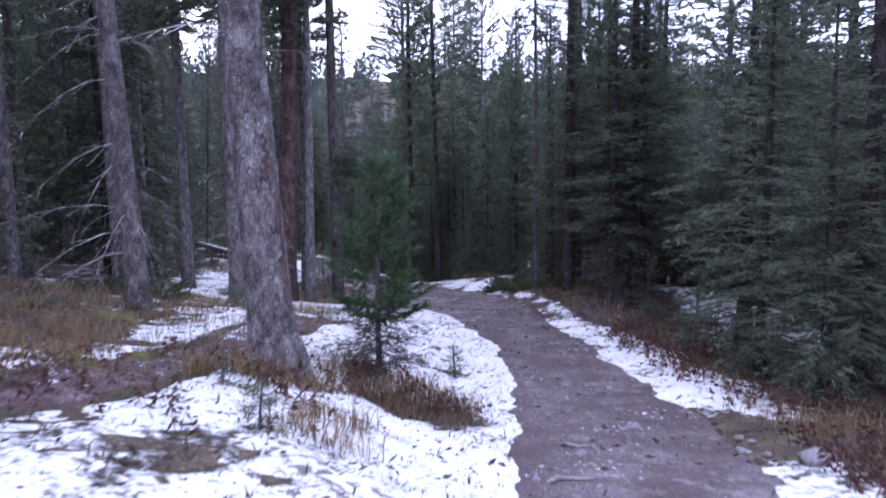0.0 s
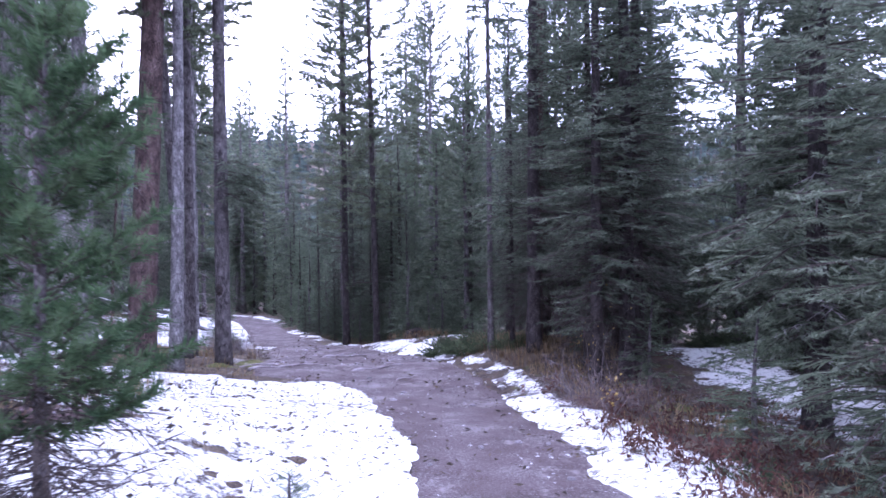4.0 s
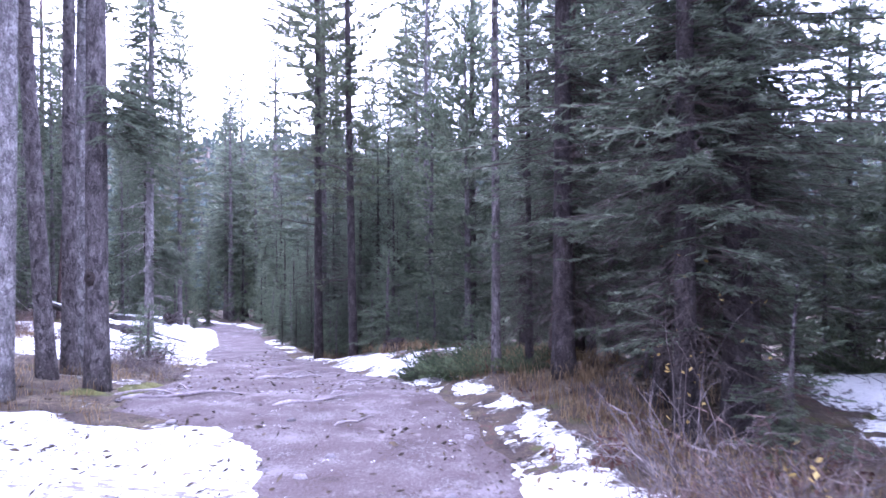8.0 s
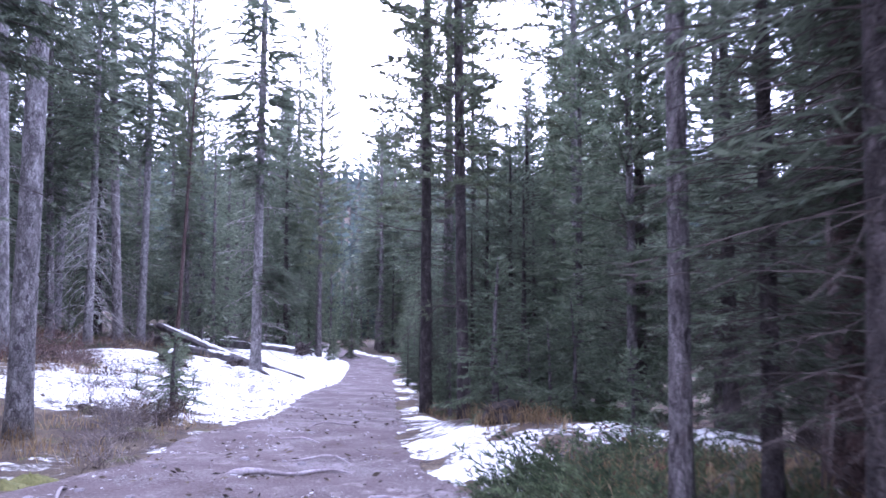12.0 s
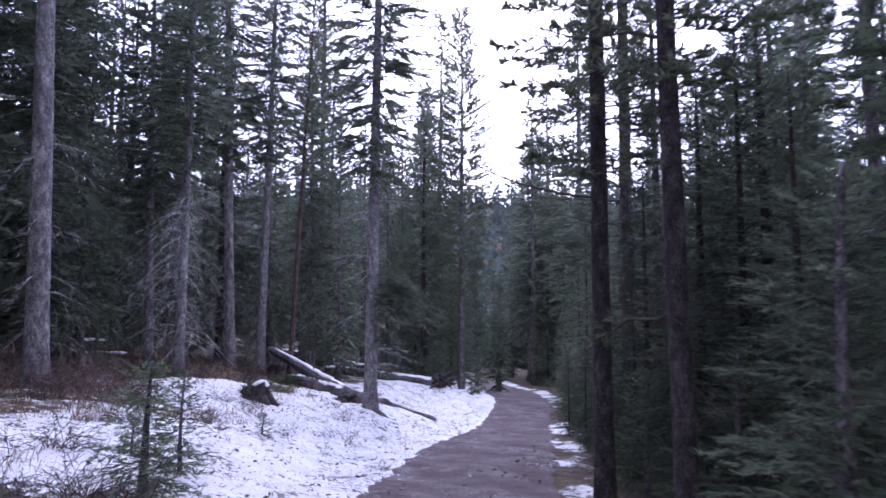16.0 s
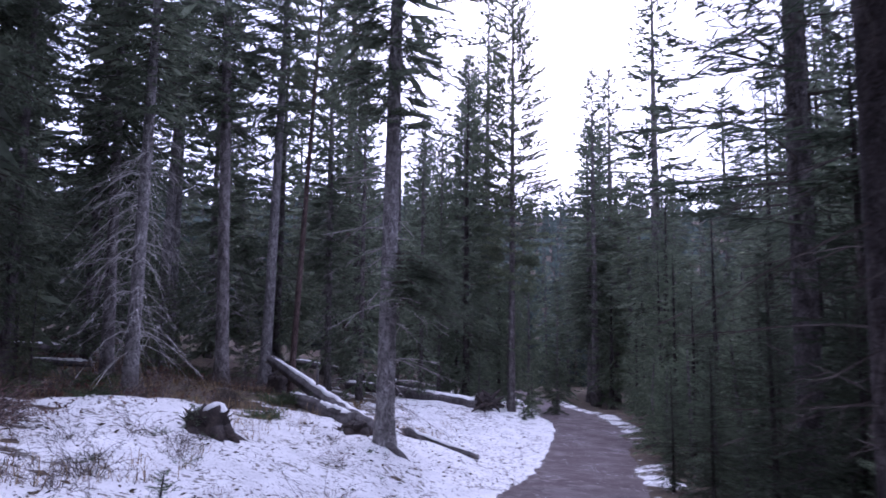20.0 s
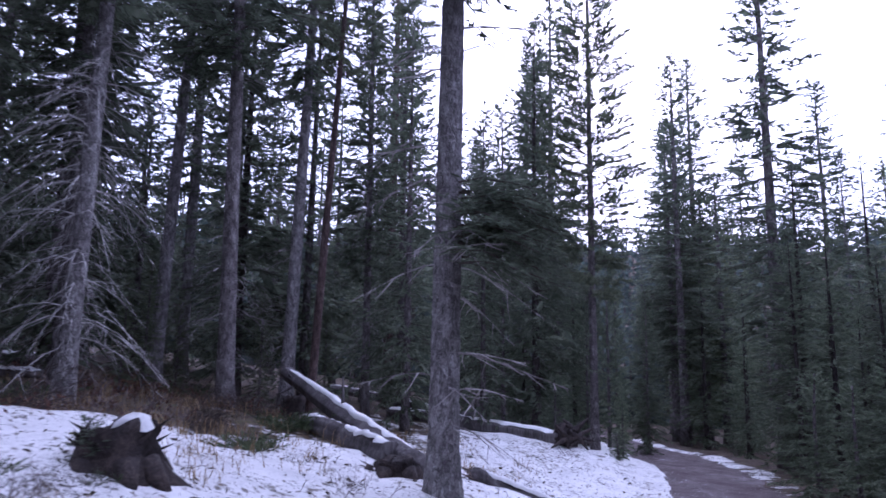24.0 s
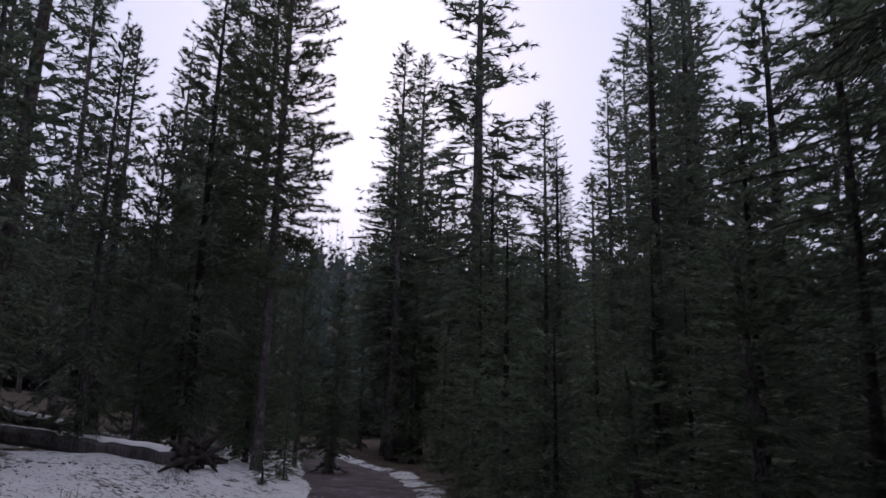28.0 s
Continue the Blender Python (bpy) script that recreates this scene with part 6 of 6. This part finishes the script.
for x, y, s in ((7.6, 17.2, 0.9), (7.4, 18.6, 0.9), (7.9, 15.9, 0.9), (8.2, 14.6, 0.9), (7.7, 19.8, 0.8), (1.6, 21.75, 0.6), (2.1, 21.1, 0.85), (2.5, 20.6, 0.75), (3.15, 20.0, 0.7), (3.5, 20.8, 0.7), (2.5, 21.0, 0.75), (2.7, 22.0, 0.75), (2.9, 20.5, 0.6), (3.3, 21.6, 0.7), (2.3, 26.0, 0.7), (1.2, 27.4, 0.8), (0.6, 29.3, 0.8), (-5.4, 12.6, 0.9), (-7.4, 14.4, 1.0), (-4.2, 14.8, 0.7), (-8.6, 15.9, 1.0),
                (-5.9, 9.6, 0.5), (2.4, 26.8, 0.8), (4.0, 10.9, 0.5), (6.5, 15.8, 0.3), (7.2, 14.9, 0.35), (6.0, 14.4, 0.28), (7.6, 16.4, 0.4), (6.8, 13.4, 0.35), (-1.85, 5.75, 0.32), (-16.0, 36.0, 0.9), (-13.4, 31.6, 0.8), (-15.6, 33.0, 1.0), (-17.5, 35.2, 0.9), (-12.6, 33.6, 0.6), (-9.3, 31.4, 0.3), (-8.3, 33.4, 0.25), (-7.2, 29.6, 0.3), (-10.2, 33.0, 0.35), (-7.9, 35.2, 0.22), (-9.8, 30.2, 0.4), (-6.6, 31.6, 0.2), (-8.9, 36.3, 0.3), (-18.5, 40.6, 0.9), (-13.0, 38.6, 0.8), (-11.4, 36.4, 0.6), (-9.9, 33.75, 0.34), (-10.6, 33.8, 0.3), (-10.25, 34.05, 0.28), (-9.0, 32.6, 0.3), (-14.9, 33.4, 0.9)):
    set_tree(jun, x, y, 40 * x, s)


def leaf_sprig(x, y, n, h, w, seed):
    rng = np.random.default_rng(seed)
    e = new("leafy_sprig")
    e.location = g(x, y)
    a = rng.random(n) * 6.28
    root = np.stack([rng.normal(0, w, n), rng.normal(0, w, n), h * (0.35 + 0.65 * rng.random(n))], 1)
    way = unit(np.stack([np.cos(a), np.sin(a), rng.normal(0, 0.6, n)], 1))
    v, f = blades(rng, root, way, 0.03 + 0.03 * rng.random(n), 0.018 + 0.014 * rng.random(n))
    tagged(part("yellow_foliage", mesh("yellow_foliage", v, f, YELLOW, False), e, "withered yellow leaves"), kind="stuff")
    k = 7
    p0 = np.stack([rng.normal(0, w * 0.4, k), rng.normal(0, w * 0.4, k), np.full(k, -0.04)], 1)
    bag = Bag()
    for o in p0:
        b = rng.random() * 6.28
        s = np.linspace(0, 1, 6)
        reach, top = h * (0.25 + 0.5 * rng.random()), h * (0.6 + 0.4 * rng.random())
        line = o + np.stack([reach * math.cos(b) * s ** 1.8, reach * math.sin(b) * s ** 1.8, top * (1.25 * s - 0.3 * s ** 3)], 1) + rng.normal(0, 0.012, (6, 3))
        v, f = tube(line, np.linspace(0.0055, 0.0015, 6), 5)
        bag.add(v, f)
    tagged(part("branchwork", bag.mesh("branchwork", [BRUSH]), e), kind="stuff")
    return tagged(e, "shrub shoot with a few withered yellow leaves", "shrub")


leaf_sprig(3.45, 13.3, 34, 0.75, 0.08, 1)
leaf_sprig(3.7, 15.3, 22, 1.15, 0.16, 2)
leaf_sprig(4.0, 16.0, 18, 1.9, 0.3, 3)


def moss_patch(x, y, r, seed):
    rng = np.random.default_rng(seed)
    V, F = [], []
    n, rings = 18, 6
    for i in range(rings):
        q = i / (rings - 1)
        for k in range(n):
            a = 2 * math.pi * k / n
            d = r * q * (1 + 0.25 * math.sin(3 * a + seed) + 0.1 * rng.normal())
            px, py = x + d * math.cos(a), y + d * math.sin(a)
            V.append((px, py, hz(px, py) + 0.07 * (1 - q ** 2) - 0.02 * q + 0.012 * rng.normal()))
    for i in range(rings - 1):
        for k in range(n):
            F.append([i * n + k, i * n + (k + 1) % n, (i + 1) * n + (k + 1) % n, (i + 1) * n + k])
    return tagged(new("moss_patch", mesh("moss_patch", np.array(V), F, MOSS)), "yellow-green cushion of moss on the ground", "moss", "moss patches")


for k, (x, y, r) in enumerate(((-2.85, 20.9, 0.28), (-3.3, 20.15, 0.3), (-1.65, 6.85, 0.14), (-3.55, 6.2, 0.3), (-10.5, 33.95, 0.3), (-10.9, 34.0, 0.24), (-2.6, 20.3, 0.22), (-2.75, 21.2, 0.25), (-4.6, 9.3, 0.4), (4.7, 14.7, 0.45), (5.3, 13.6, 0.35), (-3.2, 7.0, 0.2))):
    moss_patch(x, y, r, k)


# ---------------------------------------------------------------- grass, litter and dead leaves
def tufts(seed, spots, blades_each, L, spread, lean=0.5, w=0.008):
    rng = np.random.default_rng(seed)
    sp = np.repeat(np.asarray(spots, float), blades_each, 0)
    n = len(sp)
    x, y = sp[:, 0] + rng.normal(0, 1, n) * sp[:, 2], sp[:, 1] + rng.normal(0, 1, n) * sp[:, 2]
    z = height(x, y) - 0.01
    a = rng.random(n) * 6.28
    t = lean * (0.3 + 1.2 * rng.random(n))
    w1 = unit(np.stack([np.cos(a) * t, np.sin(a) * t, np.ones(n)], 1))
    w2 = unit(w1 + np.stack([np.cos(a) * 0.7, np.sin(a) * 0.7, -0.5 + 0 * a], 1))
    ln = L * (0.4 + 0.9 * rng.random(n))[:, None]
    p0 = np.stack([x, y, z], 1)
    p1, side = p0 + w1 * ln * 0.6, np.stack([-np.sin(a), np.cos(a), 0 * a], 1) * w * 0.5
    p2 = p1 + w2 * ln * 0.45
    v = np.stack([p0 - side, p0 + side, p1 + side, p1 - side, p2], 1).reshape(-1, 3)
    i = np.arange(n)[:, None] * 5
    return v, (i + [0, 1, 2, 3]).tolist() + (i + [3, 2, 4]).tolist()


grng = np.random.default_rng(15)


def scatter(n, x0, x1, y0, y1, test, s=0.12):
    x, y = grng.uniform(x0, x1, n), grng.uniform(y0, y1, n)
    d, side = off_trail(x, y)
    ok = test(x, y, d, side)
    return np.stack([x, y, np.full(n, s)], 1)[ok]


GRASS_SPOTS_1 = [
    scatter(60, -1.5, 0.1, 7.6, 8.5, lambda x, y, d, s: (d > 0.3), 0.1), scatter(26, -2.6, -1.2, 6.3, 7.1, lambda x, y, d, s: (d > 0.4), 0.09),
    np.array([(-0.3, 7.6, 0.25), (-0.75, 7.5, 0.25), (0.1, 7.7, 0.2), (-1.4, 6.9, 0.2), (-2.4, 6.7, 0.25), (-1.1, 5.5, 0.18), (-4.2, 8.6, 0.3), (-3.6, 7.8, 0.3), (-4.8, 7.6, 0.3)]),
    scatter(34, -1.6, 0.6, 7.0, 8.4, lambda x, y, d, s: (d > 0.3), 0.1), scatter(24, -1.5, -0.6, 4.6, 5.8, lambda x, y, d, s: (d > 0.6), 0.06)]
GRASS_SPOTS_2 = [scatter(30, -2.6, -1.6, 6.2, 7.2, lambda x, y, d, s: (d > 0.6), 0.08),
    scatter(130, -6.5, -3.4, 4.5, 8.5, lambda x, y, d, s: (vnoise(x, y, 0.9, 88) > 0.45), 0.1),
    scatter(420, -9, -2, 5, 16, lambda x, y, d, s: (d > 2.4) & (vnoise(x, y, 2.0, 80) > 0.5))]
GRASS_SPOTS_3 = [
    scatter(900, 1, 5, 6, 26, lambda x, y, d, s: (s > 0) & (d > 0.7) & (d < 2.6) & (vnoise(x, y, 1.4, 82) > np.where(y < 13, 0.56, np.where(y > 22.2, 0.7, 0.46)))),
    scatter(110, -7, -2, 17, 26, lambda x, y, d, s: (s < 0) & (d > 0.3) & (d < 3)),
    scatter(700, -16, -5, 25, 46, lambda x, y, d, s: (s < 0) & (d > 2.5) & (vnoise(x, y, 1.8, 84) > 0.55))]
GRASS_SPOTS_4 = [scatter(200, -3, 3, 26, 40, lambda x, y, d, s: (s > 0) & (d > 0.5) & (d < 3)), scatter(26, 0.8, 1.5, 24.5, 25.3, lambda x, y, d, s: (d > 0.3), 0.08),
    scatter(160, 2.2, 4.4, 15, 22, lambda x, y, d, s: (s > 0) & (d > 0.5) & (d < 2.0), 0.1)]
GRASS_SPOTS_5 = [scatter(420, -21, -11, 32, 43, lambda x, y, d, s: (s < 0) & (d > 7.2) & (vnoise(x, y, 1.2, 85) > 0.42), 0.14), scatter(90, 3, 8, 2, 12, lambda x, y, d, s: (s > 0) & (d > 0.6))]
grass_spots = np.concatenate(GRASS_SPOTS_1 + GRASS_SPOTS_2 + GRASS_SPOTS_3 + GRASS_SPOTS_4 + GRASS_SPOTS_5)
off, edge = off_trail(grass_spots[:, 0], grass_spots[:, 1])
grass_spots = grass_spots[~((edge > 0) & (off < 0.8) & (grass_spots[:, 1] > 12.5) & (grass_spots[:, 1] < 20.3))]
v, f = tufts(5, grass_spots, 17, 0.30, 0.1)
tagged(new("dry_grass", mesh("dry_grass", v, f, GRASS, False)), "tufts of tan dry grass along the trail", "dry grass", kind="stuff")


def ground_leaves(seed, spots, each, size, lift, up=0.3):
    rng = np.random.default_rng(seed)
    sp = np.repeat(np.asarray(spots, float), each, 0)
    n = len(sp)
    x, y = sp[:, 0] + rng.normal(0, 1, n) * sp[:, 2], sp[:, 1] + rng.normal(0, 1, n) * sp[:, 2]
    z = np.maximum(height(x, y) + 0.03 * (off_trail(x, y)[0] < 0.1), snow_height(x, y)) + lift * rng.random(n)
    a = rng.random(n) * 6.28
    way = unit(np.stack([np.cos(a), np.sin(a), up * rng.normal(size=n)], 1))
    ln = size * np.minimum(np.exp(rng.normal(-0.15, 0.5, n)), 1.6)
    return blades(rng, np.stack([x, y, z], 1), way, ln, ln * (0.15 + 0.3 * rng.random(n)))


rust_spots = np.concatenate([scatter(1300, 1, 7, 3, 15, lambda x, y, d, s: (s > 0) & (d > 0.55) & (d < 3.2) & (vnoise(x, y, 1.1, 90) > 0.48)),
                             scatter(160, 1, 5, 15, 26, lambda x, y, d, s: (s > 0) & (d > 0.4) & (d < 1.8)),
                             scatter(420, -15, -6, 24, 36, lambda x, y, d, s: (s < 0) & (d > 5.0)), scatter(14, -1.4, 0.4, 7.0, 8.2, lambda x, y, d, s: (d > 0.3), 0.1)])


def withered(seed, spots):
    """Low stems with drooping withered leaves."""
    rng = np.random.default_rng(seed)
    n = len(spots)
    x, y = spots[:, 0], spots[:, 1]
    a, h = rng.random(n) * 6.28, 0.16 + 0.24 * rng.random(n)
    p0 = np.stack([x, y, height(x, y) - 0.02], 1)
    lean = np.stack([np.cos(a), np.sin(a), 0 * a], 1)
    p1 = p0 + lean * (h * 0.35)[:, None] + np.stack([0 * h, 0 * h, h], 1)
    bag = Bag()
    v, f = spikes(p0, p1, 0.005)
    bag.add(v, f, 1)
    k = 9
    s = 0.3 + 0.7 * rng.random((n, k, 1))
    o = (p0[:, None] + (p1 - p0)[:, None] * s).reshape(-1, 3)
    b = rng.random(n * k) * 6.28
    way = unit(np.stack([np.cos(b), np.sin(b), -0.75 + 0.5 * rng.normal(size=n * k)], 1))
    v, f = blades(rng, o, way, 0.045 + 0.05 * rng.random(n * k), 0.016 + 0.02 * rng.random(n * k))
    bag.add(v, f)
    return bag


weeds = withered(31, np.concatenate([scatter(2600, 1.5, 7, 3, 16, lambda x, y, d, s: (s > 0) & (d > 0.35) & (d < 2.6) & (vnoise(x, y, 0.8, 91, 2) > np.where(y > 12.5, 0.62, 0.5)), 0.05),
                                     scatter(1500, -21, -10, 29, 42, lambda x, y, d, s: (s < 0) & (d > 6.8) & (vnoise(x, y, 1.0, 93, 2) > 0.45), 0.05), scatter(80, -1.6, 0.6, 6.6, 8.6, lambda x, y, d, s: (d > 0.3), 0.05), scatter(190, -3.6, -0.9, 4.4, 7.4, lambda x, y, d, s: (d > 0.4) & (vnoise(x, y, 0.5, 92, 2) > 0.5), 0.05)]))
v, f = ground_leaves(6, rust_spots, 14, 0.06, 0.2, 1.2)
weeds.add(v, f)
tagged(new("dead_undergrowth", weeds.mesh("dead_undergrowth", [RUST, TWIG], False)), "rust-brown withered leaves of low undergrowth", "undergrowth", kind="stuff")

lit_spots = np.concatenate([scatter(1500, -8, 1.2, 2, 17, lambda x, y, d, s: (s < 0) & (d > 0) & (d < 6), 0.1),
                            scatter(500, 1, 5, 4, 26, lambda x, y, d, s: (s > 0) & (d > -0.2) & (d < 1.6), 0.1),
                            scatter(1300, -14, -3, 25, 46, lambda x, y, d, s: (s < 0) & (d > 0) & (d < 7), 0.1),
                            scatter(1100, -4, 3, 2, 42, lambda x, y, d, s: (d < 0), 0.2), scatter(700, -9, -1, 3, 27, lambda x, y, d, s: (s < 0) & (d > 0.2) & (d < 8), 0.25), scatter(400, 1, 7, 3, 27, lambda x, y, d, s: (s > 0) & (d > 0.2) & (d < 4), 0.25)])
v, f = ground_leaves(8, lit_spots, 4, 0.07, 0.02, 0.25)
big_spots = np.concatenate([scatter(330, -8, 1.2, 2, 18, lambda x, y, d, s: (s < 0) & (d > 0) & (d < 6), 0.12), scatter(420, -15, -3, 25, 48, lambda x, y, d, s: (s < 0) & (d > 0) & (d < 8), 0.12),
                            scatter(180, 1, 6, 4, 26, lambda x, y, d, s: (s > 0) & (d > 0) & (d < 2.6), 0.12)])
small_spots = np.concatenate([scatter(1500, 1, 5, 12, 22, lambda x, y, d, s: (s > 0) & (d > -0.4) & (d < 1.5), 0.1), scatter(3600, -8, 1, 2, 19, lambda x, y, d, s: (s < 0) & (d > -0.3) & (d < 6), 0.15), scatter(2600, -14, -3, 25, 44, lambda x, y, d, s: (s < 0) & (d > -0.3) & (d < 8), 0.15)])
for spots, seed, each, size, up in ((big_spots, 9, 2, 0.07, 0.3), (small_spots, 10, 3, 0.032, 0.3)):
    v2, f2 = ground_leaves(seed, spots, each, size, 0.03, up)
    v, f = np.concatenate([v, v2]), np.concatenate([np.asarray(f), np.asarray(f2) + len(v)])
tagged(new("leaf_litter", mesh("leaf_litter", v, f, LITTER, False)), "dark dead leaves and twigs strewn over the snow", "leaf litter", kind="stuff")

poke = np.concatenate([big_spots, scatter(420, -7, 1.2, 2, 14, lambda x, y, d, s: (s < 0) & (d > 0) & (d < 5), 0.1), scatter(500, -13, -3, 26, 46, lambda x, y, d, s: (s < 0) & (d > 0) & (d < 7), 0.1)])
poke[:, 2] = 0.035
v, f = tufts(21, poke, 7, 0.15, 0.1, 1.5, 0.011)
tagged(new("withered_weeds", mesh("withered_weeds", v, f, LITTER, False)), "small dark withered weeds poking through the snow", "weeds", kind="stuff")
